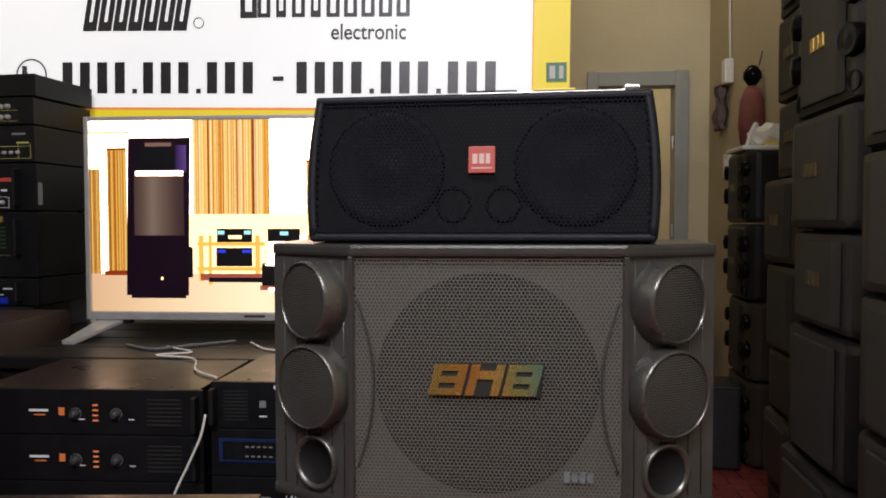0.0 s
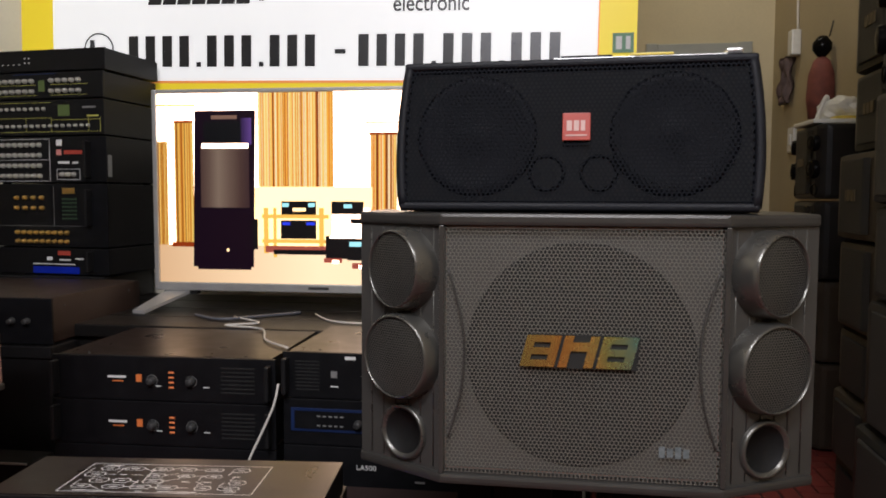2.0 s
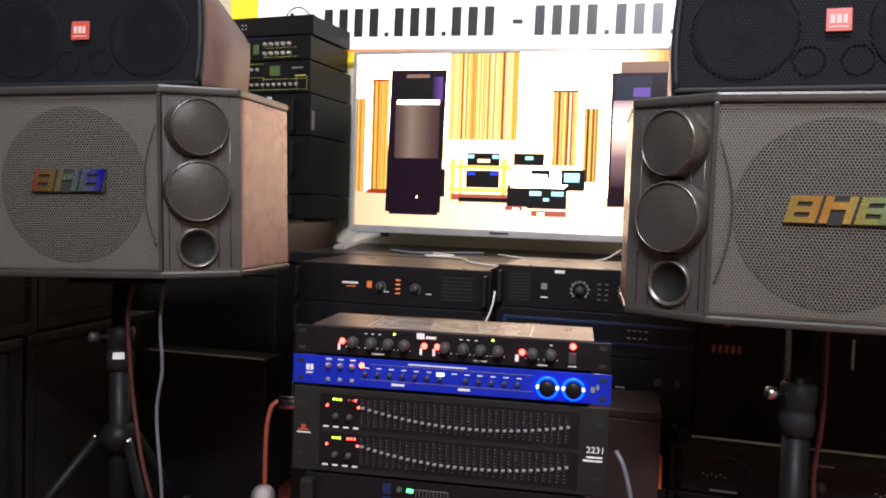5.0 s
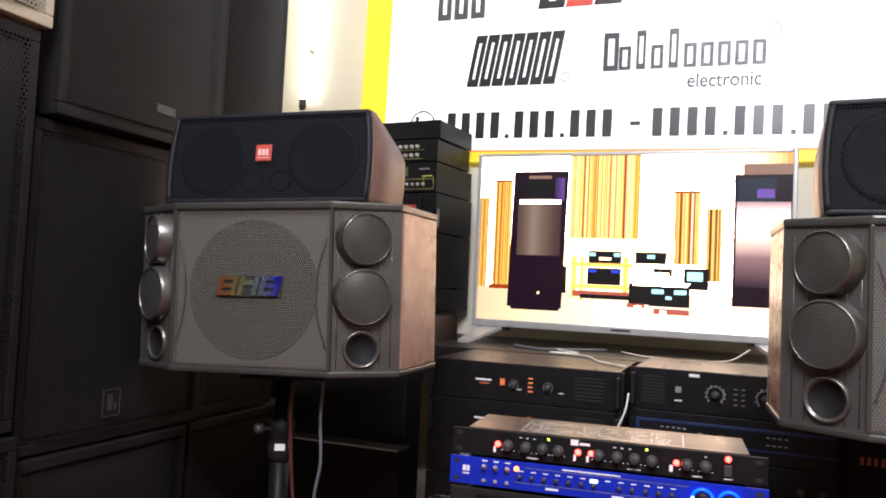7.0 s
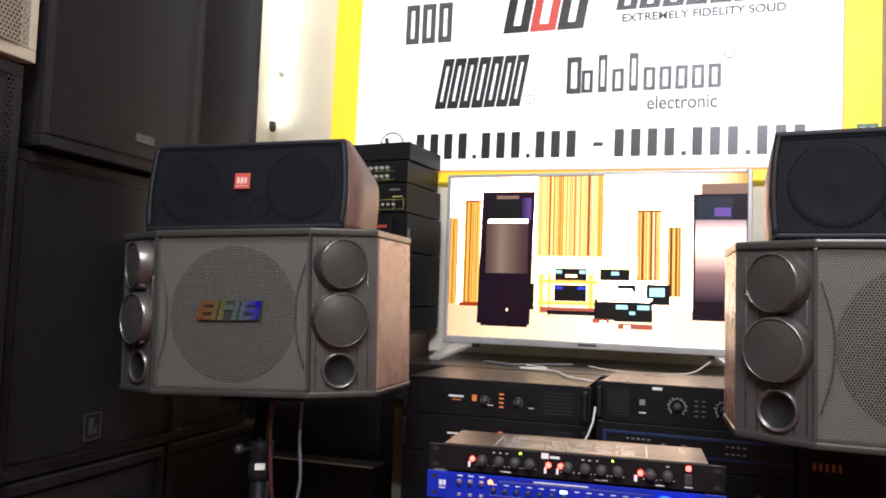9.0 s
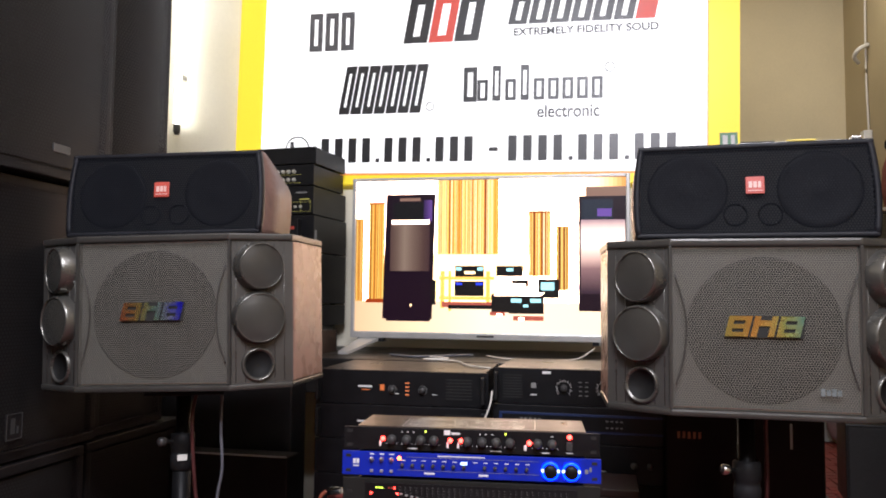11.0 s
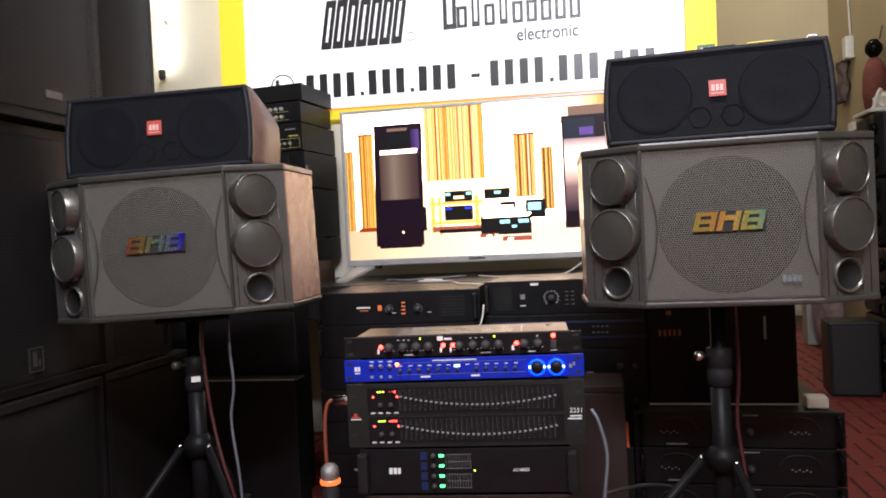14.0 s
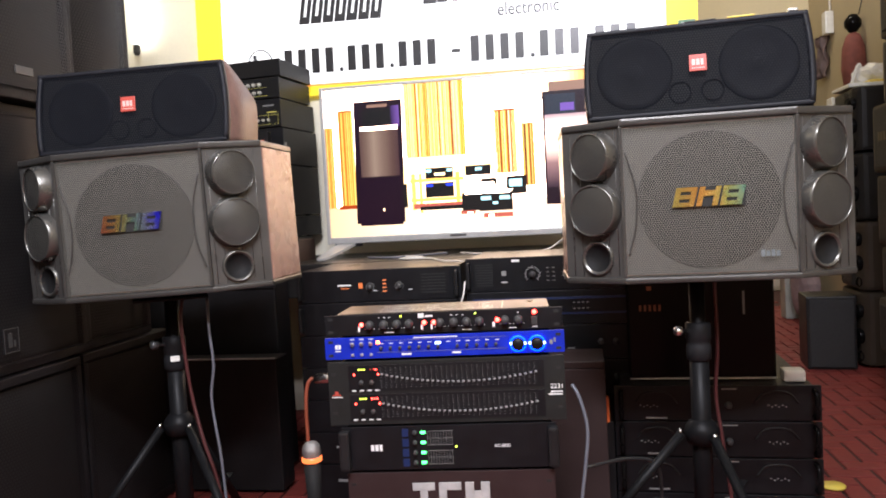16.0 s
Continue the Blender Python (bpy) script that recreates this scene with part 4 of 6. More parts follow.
bm = marks([(x - 0.0006, x + 0.0006, 0.0245, 0.0295) for x in (-0.119, -0.092, 0.024, 0.154)] + [(x + a, x + a + 0.0016, 0.0125, 0.0137) for x in (-0.148, -0.119, -0.092, -0.067, -0.004, 0.024, 0.050, 0.076, 0.127, 0.154) for a in (-0.0105, 0.009)] + [(x - 0.002, x + 0.002, 0.0345, 0.0358) for x in (-0.128, -0.117, -0.106, 0.02, 0.031, 0.043, 0.154)] + [(-0.048, -0.036, 0.032, 0.041), (-0.034, -0.018, 0.033, 0.037), (-0.118, -0.098, 0.004, 0.0055), (0.04, 0.06, 0.004, 0.0055), (0.135, 0.15, 0.004, 0.0055), (-0.172, -0.168, 0.008, 0.018), (-0.043, -0.039, 0.008, 0.018), (-0.023, -0.019, 0.008, 0.018), (0.102, 0.107, 0.008, 0.018), (0.18, 0.192, 0.005, 0.0065)], -0.001)
stuff(part("white_print", bm, M_whiteprint, u))
part("rocker_switch", box(0.180, 0.191, -0.005, 0, 0.010, 0.026, 0.001), M_knob, u)
# circuit drawing printed on the lid
h0 = Z[0] - Z[1] + 0.0007
dl = bmesh.new()


def line_on(bm, x0, y0, x1, y1, w, z):
    d = Vector((x1 - x0, (y1 - y0) * 0.74, 0)).normalized()
    n = Vector((-d.y, d.x, 0)) * w / 2
    a, b = Vector((x0, 0.016 + (y0 - 0.035) * 0.74, z)), Vector((x1, 0.016 + (y1 - 0.035) * 0.74, z))
    bm.faces.new([bm.verts.new(v) for v in (a + n, a - n, b - n, b + n)])


for a in ((-0.13, 0.035, 0.122, 0.035), (-0.13, 0.17, 0.122, 0.17), (-0.13, 0.035, -0.13, 0.17), (0.122, 0.035, 0.122, 0.17)):
    line_on(dl, *a, 0.0012, h0)
rr = random.Random(3)
for row, cy in enumerate((0.060, 0.088, 0.116, 0.148)):
    for k in range(6):
        cx = -0.104 + 0.038 * k + rr.uniform(-0.006, 0.006) + (0.008 if row == 1 else 0)
        w, h, c = rr.uniform(0.011, 0.015), rr.uniform(0.006, 0.010), 0.004
        cx = min(cx, 0.104 - w)
        six = [(cx - w, cy), (cx - w + c, cy + h), (cx + w - c, cy + h), (cx + w, cy), (cx + w - c, cy - h), (cx - w + c, cy - h)]
        if rr.random() < 0.85:
            for p, q in zip(six, six[1:] + six[:1]):
                line_on(dl, *p, *q, 0.0013, h0)
        line_on(dl, cx - w * 0.4, cy + 0.0005, cx + w * 0.4, cy - 0.0005, 0.0022, h0)
        if k < 4:
            line_on(dl, cx + w, cy, cx + w + 0.014, cy + rr.choice((0.0005, 0.012, -0.012)), 0.0012, h0)
        if row < 3 and rr.random() < 0.7:
            line_on(dl, cx - w, cy + h, cx - w + 0.002, cy + h + 0.022, 0.0012, h0)
for x0, x1, y in ((-0.112, -0.070, 0.041), (-0.030, -0.020, 0.041), (0.0, 0.050, 0.041), (0.085, 0.100, 0.046), (-0.108, -0.085, 0.162)):
    line_on(dl, x0, y, x1, y, 0.0022, h0)
stuff(part("lid_drawing", dl, M_whiteprint, u, "pale circuit drawing printed on the lid"))
# blue processor
u = rack_unit("digital_processor", "bright blue rack processor with two glowing ring dials", Z[2], Z[1] - 0.0025, 0.18, M_black, M_blue, RW + 0.002)
for x in (0.151, 0.189):
    dial = part("dial", lathe(bmesh.new(), [(0.013, 0), (0.012, 0.012), (0.010, 0.014), (0, 0.014)], aim((x, -0.001, 0.0205), (0, -1, 0)), 24), M_face, u, "dark dial in a glowing blue ring")
    part("glow_ring", lathe(bmesh.new(), [(0.0135, 0.0), (0.0135, 0.003), (0.0165, 0.003), (0.0170, 0.0)], aim((x, -0.001, 0.0205), (0, -1, 0)), 32), G_blue, dial)
    for s in (-1, 1):
        part("glow_spot", lathe(bmesh.new(), [(0.003, 0), (0.003, 0.0045), (0, 0.0045)], aim((x + s * 0.014, -0.001, 0.0215), (0, -1, 0)), 10), G_white, dial)
for i in range(3):
    x = -0.186 + i * 0.019
    part("toggle", lathe(bmesh.new(), [(0.0045, 0), (0.004, 0.006), (0.002, 0.012), (0, 0.013)], aim((x, -0.001, 0.030), (0, -0.9, 0.4)), 10), M_knobsilver, u)
    part("button", box(x - 0.003, x + 0.003, -0.004, 0, 0.007, 0.012, 0.001), M_knobsilver, u)
shared("lamp", L_dome(0.0042, glow("led_amber", (1.0, 0.13, 0.03), 9)), u, pose(-0.133, -0.001, 0.034))
for i in range(13):
    x = -0.127 + i * 0.0195
    if abs(x) < 0.01:
        continue
    part("button", lathe(bmesh.new(), [(0.0036, 0), (0.0034, 0.005), (0.0026, 0.006), (0, 0.006)], aim((x, -0.001, 0.022), (0, -1, 0)), 12), M_knob, u)
part("display", box(-0.016, -0.004, -0.002, 0, 0.026, 0.031), G_white, u, "tiny lit display")
stuff(part("white_print", marks([(-0.222, -0.217, 0.022, 0.031), (-0.2155, -0.2105, 0.022, 0.031), (-0.222, -0.211, 0.017, 0.019), (-0.085, -0.065, 0.006, 0.0095), (0.018, 0.036, 0.006, 0.0095), (-0.06, 0.03, 0.0395, 0.0415)] + [(-0.129 + i * 0.0195, -0.121 + i * 0.0195, 0.030, 0.0315) for i in range(13)] + [(-0.19 + i * 0.019, -0.181 + i * 0.019, 0.040, 0.042) for i in range(3)], -0.001), M_whiteprint, u))
stuff(part("print_line", marks([(-0.12, 0.13, 0.0365, 0.0371), (-0.135, 0.13, 0.0125, 0.0131), (0.214, 0.220, 0.018, 0.026), (0.222, 0.226, 0.022, 0.030)], -0.001), M_greyprint, u))
# graphic equaliser
u = rack_unit("graphic_equaliser", "charcoal dual graphic equaliser with rows of sliders", Z[3], Z[2] - 0.004, 0.22, M_black, M_facegrey)
hh = Z[2] - 0.004 - Z[3]
NB = 31
M_slider = mat("slider_cap", (0.24, 0.24, 0.235), 0.5, 0, 60, 0.1)
slide = finish("slider", bx(bmesh.new(), -0.0024, 0.0024, -0.007, 0, -0.0013, 0.0013, 0.0005), M_slider)
slot = finish("slot", box(-0.0005, 0.0005, -0.0006, 0, -0.020, 0.020), M_cone)
for row, zc in enumerate((hh * 0.73, hh * 0.275)):
    part("slider_field", box(-0.198, 0.200, -0.002, 0, zc - 0.027, zc + 0.027), M_face, u)
    dots = []
    for i in range(NB):
        x = -0.128 + i * 0.0104
        shared("slot", slot, u, pose(x, -0.002, zc))
        for j in range(9):
            dots.append((x - 0.0042, x - 0.0022, zc - 0.020 + j * 0.005, zc - 0.0192 + j * 0.005))
        q = (i - 15) / 15.0
        z = zc - 0.0105 + 0.017 * q * q - 0.002 * q
        shared("slider", slide, u, pose(x, -0.002, z))
    stuff(part("scale_dots", marks(dots, -0.002, 0.0003), M_greyprint, u))
    for x, z in ((-0.172, -0.008), (-0.150, -0.008)):
        shared("knob", K_tiny, u, pose(x, -0.002, zc + z))
    for i in range(3):
        part("lamp", box(-0.177 + i * 0.0055, -0.1742 + i * 0.0055, -0.0035, -0.002, zc + 0.0172, zc + 0.0200), G_yellow, u)
    for i in range(3):
        part("lamp", box(-0.153 + i * 0.0055, -0.1504 + i * 0.0055, -0.0035, -0.002, zc + 0.0172, zc + 0.0200), G_red if i == 2 or row else M_redbadge, u)
    shared("lamp", LED_small, u, pose(-0.136, -0.002, zc + 0.008))
    shared("lamp", LED_small, u, pose(-0.186, -0.002, zc + 0.008))
    stuff(part("white_print", marks([(-0.192 + k * 0.016, -0.183 + k * 0.016, zc - 0.026, zc - 0.0235) for k in range(4)], -0.002), M_whiteprint, u))
part("brand_shape", marks([(-0.233, -0.216, hh * 0.47, hh * 0.49), (-0.228, -0.221, hh * 0.49, hh * 0.54)], -0.001), M_redbadge, u)
stuff(part("white_print", marks([(-0.235, -0.213, hh * 0.44, hh * 0.455), (0.212, 0.235, hh * 0.43, hh * 0.45), (0.207, 0.235, hh * 0.39, hh * 0.41)], -0.001), M_whiteprint, u))
words("model_number", "2231", 0.013, M_whiteprint, u, pose(0.211, -0.0012, hh * 0.49), "", 0.024)
# power amplifier
u = rack_unit("power_amplifier", "black four-channel power amplifier with green meter lamps", Z[4], Z[3] - 0.003, 0.34, M_black, M_face, 0.219, 0.21)
hh = Z[3] - 0.003 - Z[4]
for s in (-1, 1):
    part("handle", box(s * 0.212 - 0.011, s * 0.212 + 0.011, -0.020, 0.0, 0.004, hh - 0.006, 0.006), M_black, u)
for k in range(4):
    z = hh * (0.84 - 0.225 * k)
    part("blue_mark", box(-0.094, -0.081, -0.0025, 0, z - 0.008, z + 0.008), M_bluedark, u)
    part("lamp", box(-0.056, -0.046, -0.004, 0, z - 0.0025, z + 0.0025, 0.0006), G_green, u)
    shared("knob", K_tiny, u, pose(-0.068, -0.001, z))
stuff(part("meter_marks", marks([(-0.042 + i * 0.0055, -0.0415 + i * 0.0055, hh * z0, hh * z1) for i in range(10) for z0, z1 in ((0.55, 0.86), (0.12, 0.42))] + [(-0.042, 0.010, hh * z, hh * z + 0.0006) for z in (0.86, 0.70, 0.55, 0.42, 0.27, 0.12)], -0.001), M_greyprint, u))
shared("lamp", LED_yellow, u, pose(0.016, -0.001, hh * 0.5))
words("model_number", "AC4800", 0.009, M_whiteprint, u, pose(0.093, -0.0012, hh * 0.47), "", 0.033)
part("brand_shape", marks([(-0.160, -0.153, hh * 0.44, hh * 0.58), (-0.151, -0.144, hh * 0.44, hh * 0.58), (-0.142, -0.136, hh * 0.44, hh * 0.58)], -0.001), M_whiteprint, u)
M_silverprint = mat("silver_letter_paint", (0.42, 0.41, 0.40), 0.5, 0.1, 40, 0.25)
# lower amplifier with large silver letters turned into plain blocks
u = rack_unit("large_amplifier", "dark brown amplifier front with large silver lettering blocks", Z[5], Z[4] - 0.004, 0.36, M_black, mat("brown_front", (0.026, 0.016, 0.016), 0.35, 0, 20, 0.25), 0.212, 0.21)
for x0, bars in ((-0.078, ((0, 0.046, 0.082, 0.098), (0.015, 0.031, 0.04, 0.082))), (-0.024, ((0, 0.016, 0.04, 0.098), (0.016, 0.046, 0.082, 0.098), (0.016, 0.046, 0.04, 0.056))), (0.030, ((0, 0.018, 0.04, 0.098), (0.032, 0.050, 0.04, 0.098), (0.018, 0.032, 0.06, 0.08)))):
    lg = bmesh.new()
    for a, b, c, d in bars:
        bx(lg, x0 + a, x0 + b, -0.004, -0.001, c, d, 0.001)
    part("brand_shape", lg, M_silverprint, u, "large silver block")
part("blue_strip", box(-0.205, 0.205, -0.003, -0.001, 0.018, 0.024), M_blue, u)
u = rack_unit("base_amplifier", "black amplifier at the foot of the rack stack", 0.0, Z[5] - 0.003, 0.36, M_black, M_face, 0.215, 0.21)

# ---------------------------------------------------------------- amplifiers under the television
def amplifier(label, m, w, h, d, lid, face, style, group="stacked amplifiers", name="amplifier"):
    """Origin: bottom, middle of the front."""
    t = thing(name, label, "amplifier", m, group)
    part("chassis", box(-w / 2 + 0.012, w / 2 - 0.012, 0.006, d, 0.003, h - 0.003, 0.002), M_black, t)
    part("lid", box(-w / 2 + 0.010, w / 2 - 0.010, 0.006, d, h - 0.003, h - 0.0008), lid, t, "brown-grey steel lid")
    part("faceplate", box(-w / 2, w / 2, -0.002, 0.006, 0.001, h - 0.001, 0.0015), face, t)
    for x in (-0.17, 0.0, 0.17):
        part("screw", lathe(bmesh.new(), [(0.004, 0), (0.003, 0.0015), (0, 0.002)], Matrix.Translation((x, 0.02, h - 0.0009)), 8), M_knob, t)
    if style == "orange":
        stuff(part("white_print", marks([(-0.118, -0.078, h * 0.50, h * 0.55), (-0.014, -0.002, h * 0.33, h * 0.35), (0.088, 0.100, h * 0.33, h * 0.35)], -0.002), M_whiteprint, t))
        part("orange_mark", box(-0.056, -0.044, -0.003, -0.002, h * 0.42, h * 0.59), M_orangeprint, t)
        stuff(part("print_line", marks([(-0.108, -0.084, h * 0.42, h * 0.445)], -0.002), M_orangeprint, t))
        for x in (-0.022, 0.062):
            shared("knob", K_mid, t, pose(x, -0.002, h * 0.46))
            ringm = lathe(bmesh.new(), [(0.0112, 0), (0.0112, 0.0006), (0.0120, 0.0006), (0.0120, 0)], aim((x, -0.002, h * 0.46), (0, -1, 0)), 24)
            part("dial_ring", ringm, M_greyprint, t)
        for k in range(4):
            part("lamp", box(0.014, 0.025, -0.003, -0.002, h * (0.30 + 0.11 * k), h * (0.335 + 0.11 * k)), G_orange, t)
        for r in range(7):
            part("vent_slot", box(0.125, 0.195, -0.0028, -0.002, h * (0.22 + 0.09 * r), h * (0.25 + 0.09 * r)), M_cone, t)
        for x in (-w / 2 + 0.012, w / 2 - 0.012):
            part("handle", box(x - 0.005, x + 0.005, -0.028, -0.002, h * 0.12, h * 0.88, 0.004), M_black, t)
    if style == "dials":
        stuff(part("white_print", marks([(-0.112, -0.090, h * 0.85, h * 0.92), (-0.142, -0.126, h * 0.26, h * 0.29)], -0.002), M_whiteprint, t))
        part("speaker_mark", box(-0.141, -0.128, -0.003, -0.002, h * 0.46, h * 0.60), M_greyprint, t)
        for x in (-0.056, 0.047):
            shared("knob", K_mid, t, pose(x, -0.002, h * 0.48))
            tick = bmesh.new()
            for k in range(21):
                a = radians(225 - 13.5 * k)
                line = [Vector((x + r * math.cos(a), -0.0024, h * 0.48 + r * math.sin(a))) for r in (0.0165, 0.0225 if k % 2 == 0 else 0.0195)]
                tube(tick, line, 0.0006, 4)
            stuff(part("dial_ticks", tick, M_whiteprint, t))
        stuff(part("scale_dots", marks([(-0.018 + (k % 2) * 0.016, -0.010 + (k % 2) * 0.016, h * (0.28 + 0.12 * (k // 2)), h * (0.30 + 0.12 * (k // 2))) for k in range(8)], -0.002), M_greyprint, t))
        for r in range(9):
            part("vent_slot", box(-0.215, -0.165, -0.0028, -0.002, h * (0.18 + 0.075 * r), h * (0.205 + 0.075 * r)), M_cone, t)
        part("handle", box(-w / 2 + 0.004, -w / 2 + 0.014, -0.028, -0.002, h * 0.12, h * 0.88, 0.004), M_black, t)
        part("handle", box(w / 2 - 0.014, w / 2 - 0.004, -0.028, -0.002, h * 0.12, h * 0.88, 0.004), M_black, t)
    if style == "blue":
        part("blue_panel", box(-w / 2 + 0.016, w / 2 - 0.016, -0.0035, -0.002, h * 0.30, h * 0.80, 0.001), M_bluedark, t, "dark blue printed panel")
        part("panel_window", box(-w / 2 + 0.024, w / 2 - 0.024, -0.0045, -0.0035, h * 0.36, h * 0.74), M_face, t)
        stuff(part("scale_dots", marks([(-0.17 + 0.012 * i, -0.163 + 0.012 * i, h * z, h * z + 0.003) for i in range(5) for z in (0.42, 0.62)] + [(0.05 + 0.012 * i, 0.057 + 0.012 * i, h * z, h * z + 0.003) for i in range(4) for z in (0.45, 0.62)], -0.0045), M_greyprint, t))
        for x in (-0.085, -0.04):
            shared("knob", K_mid, t, pose(x, -0.0045, h * 0.5))
    if style == "plain":
        stuff(part("white_print", marks([(-0.15, -0.12, h * 0.5, h * 0.58), (0.03, 0.05, h * 0.3, h * 0.34)], -0.002), M_greyprint, t))
        shared("knob", K_mid, t, pose(0.12, -0.002, h * 0.5))
        shared("knob", K_mid, t, pose(0.16, -0.002, h * 0.5))
    return t


AH = 0.0935
for k in range(7):
    sty = "orange" if k < 2 else "plain"
    amplifier("black power amplifier with orange meter marks in a stack" if k < 2 else "black amplifier low in a dark stack", pose(-0.452, 1.617, 0.664 - AH * (k + 1) if k < 6 else 0.0, 0, 0, 1.0), 0.478, AH if k < 6 else 0.664 - AH * 6 - 0.001, 0.325, M_toplid, M_face, sty)
for k in range(7):
    lab = ("black amplifier with two ticked dials on a stack", "black amplifier with a dark blue panel in a stack")[k] if k < 2 else "black amplifier low in a dark stack"
    amplifier(lab, pose(0.040, 1.628, 0.680 - 0.0955 * (k + 1) if k < 6 else 0.0, 0, 0, -1.0), 0.482, 0.0955 if k < 6 else 0.680 - 0.0955 * 6 - 0.001, 0.315, M_toplid, M_face, ("dials", "blue")[k] if k < 2 else "plain")

low = [o for o in bpy.data.objects if o.name.startswith("amplifier") and abs(o.location.x - 0.04) < 0.01 and abs(o.location.z - (0.680 - 0.0955 * 3)) < 0.002][0]
words("model_number", "LA500", 0.014, M_whiteprint, low, pose(-0.09, -0.0022, 0.050), "", 0.040)
t = amplifier("large tan-sided amplifier standing beside the television", pose(-1.085, 1.86, 0.628, 0, 0, 0), 0.45, 0.115, 0.42, M_tan, M_face, "plain", name="side_amplifier")
part("side_sheet", box(0.2135, 0.2165, 0.004, 0.42, 0.004, 0.112, 0.001), M_tan, t, "tan painted side sheet")
for y in (0.06, 0.36):
    part("screw", lathe(bmesh.new(), [(0.004, 0), (0.003, 0.0015), (0, 0.002)], aim((0.2165, y, 0.09), (1, 0, 0)), 8), M_knob, t)
t = thing("flight_case", "black case under the side amplifier", "case", pose(-1.085, 1.84, 0))
part("case_body", box(-0.23, 0.23, 0.0, 0.118, 0.004, 0.626, 0.006), M_black, t)
part("case_edge", box(-0.235, 0.235, -0.006, 0.006, 0.60, 0.628, 0.002), M_black, t)

# ---------------------------------------------------------------- hi-fi stack left of the television
AV = pose(-1.1891, 2.3205, 0, 0, 0, -6.0)


def hifi(label, z0, z1, w, d, style, lid=M_black):
    t = thing("hifi_unit", label, "amplifier", AV @ pose(0, 0, z0), "hi-fi stack")
    h = z1 - z0
    part("case_body", box(-w / 2 + 0.006, w / 2 - 0.006, 0.006, d, 0.004, h - 0.001, 0.002), M_black, t)
    part("faceplate", box(-w / 2, w / 2, -0.002, 0.006, 0.004, h - 0.001, 0.0015), M_face, t)
    for x in (-w * 0.4, w * 0.4):
        for y in (0.04, d - 0.04):
            part("foot", lathe(bmesh.new(), [(0, 0), (0.012, 0), (0.012, 0.005), (0, 0.005)], Matrix.Translation((x, y, 0)), 12), M_rubber, t)
    if style == "plain":
        stuff(part("white_print", marks([(-0.18, -0.155, h * 0.75, h * 0.82)] + [(-0.14 + 0.02 * k, -0.135 + 0.02 * k, h * 0.35, h * 0.39) for k in range(4)] + [(-0.06 + 0.014 * k, -0.055 + 0.014 * k, h * z, h * z + 0.004) for k in range(2) for z in (0.4, 0.6)], -0.002), M_whiteprint, t))
    if style == "knobs":
        for row in (0.30, 0.68):
            for k in range(14):
                if k not in (7, 8):
                    shared("knob", K_silver, t, pose(-0.175 + 0.0235 * k, -0.002, h * row))
            stuff(part("yellow_print", marks([(-0.19, -0.02, h * row - 0.012, h * row - 0.011), (0.03, 0.16, h * row - 0.012, h * row - 0.011)], -0.002), M_yellowprint, t))
        part("display", box(-0.012, 0.010, -0.003, -0.002, h * 0.3, h * 0.7), G_greendim, t, "dim green display")
        part("blue_line", box(-0.10, 0.05, -0.003, -0.002, h * 0.92, h * 0.95), M_bluedark, t)
    if style == "yellow":
        for k in range(9):
            shared("knob", K_dot, t, pose(-0.17 + 0.022 * k, -0.002, h * 0.75))
        for k in range(16):
            shared("knob", K_dot, t, pose(-0.17 + 0.022 * k, -0.002, h * 0.28))
        stuff(part("yellow_print", marks([(-0.19, 0.03, h * z, h * z + 0.001) for z in (0.12, 0.5, 0.92)] + [(0.03, 0.20, h * z, h * z + 0.001) for z in (0.12, 0.44)] + [(x, x + 0.001, h * 0.12, h * 0.5) for x in (-0.19, -0.06, 0.03, 0.16, 0.20)] + [(0.155, 0.195, h * 0.52, h * 0.56)], -0.002), M_yellowprint, t))
        part("display", box(0.055, 0.095, -0.003, -0.002, h * 0.55, h * 0.85), G_greendim, t)
        stuff(part("white_print", marks([(0.14, 0.185, h * 0.75, h * 0.80)], -0.002), M_greyprint, t))
    if style == "grid":
        for r in range(4):
            for k in range(9):
                shared("knob", K_silver, t, pose(-0.19 + 0.022 * k, -0.002, h * (0.16 + 0.22 * r)))
        stuff(part("white_print", marks([(-0.205, 0.02, h * z, h * z + 0.0012) for z in (0.05, 0.5, 0.94)] + [(x, x + 0.0012, h * 0.05, h * 0.94) for x in (-0.205, 0.02)] + [(0.045, 0.125, h * z, h * z + 0.0012) for z in (0.08, 0.30)] + [(x, x + 0.0012, h * 0.08, h * 0.30) for x in (0.045, 0.125)] + [(0.05, 0.09, h * 0.42, h * 0.47), (0.10, 0.12, h * 0.42, h * 0.46), (0.045, 0.065, h * 0.80, h * 0.93)], -0.002), M_whiteprint, t))
        for k in range(3):
            shared("knob", K_silver, t, pose(0.065 + 0.02 * k, -0.002, h * 0.19))
        part("red_mark", box(0.072, 0.135, -0.003, -0.002, h * 0.62, h * 0.70), M_redbadge, t)
        part("red_mark", box(0.045, 0.062, -0.003, -0.002, h * 0.60, h * 0.72), M_redpale, t)
        part("handle", box(0.158, 0.166, -0.03, -0.002, h * 0.12, h * 0.88, 0.003), M_black, t)
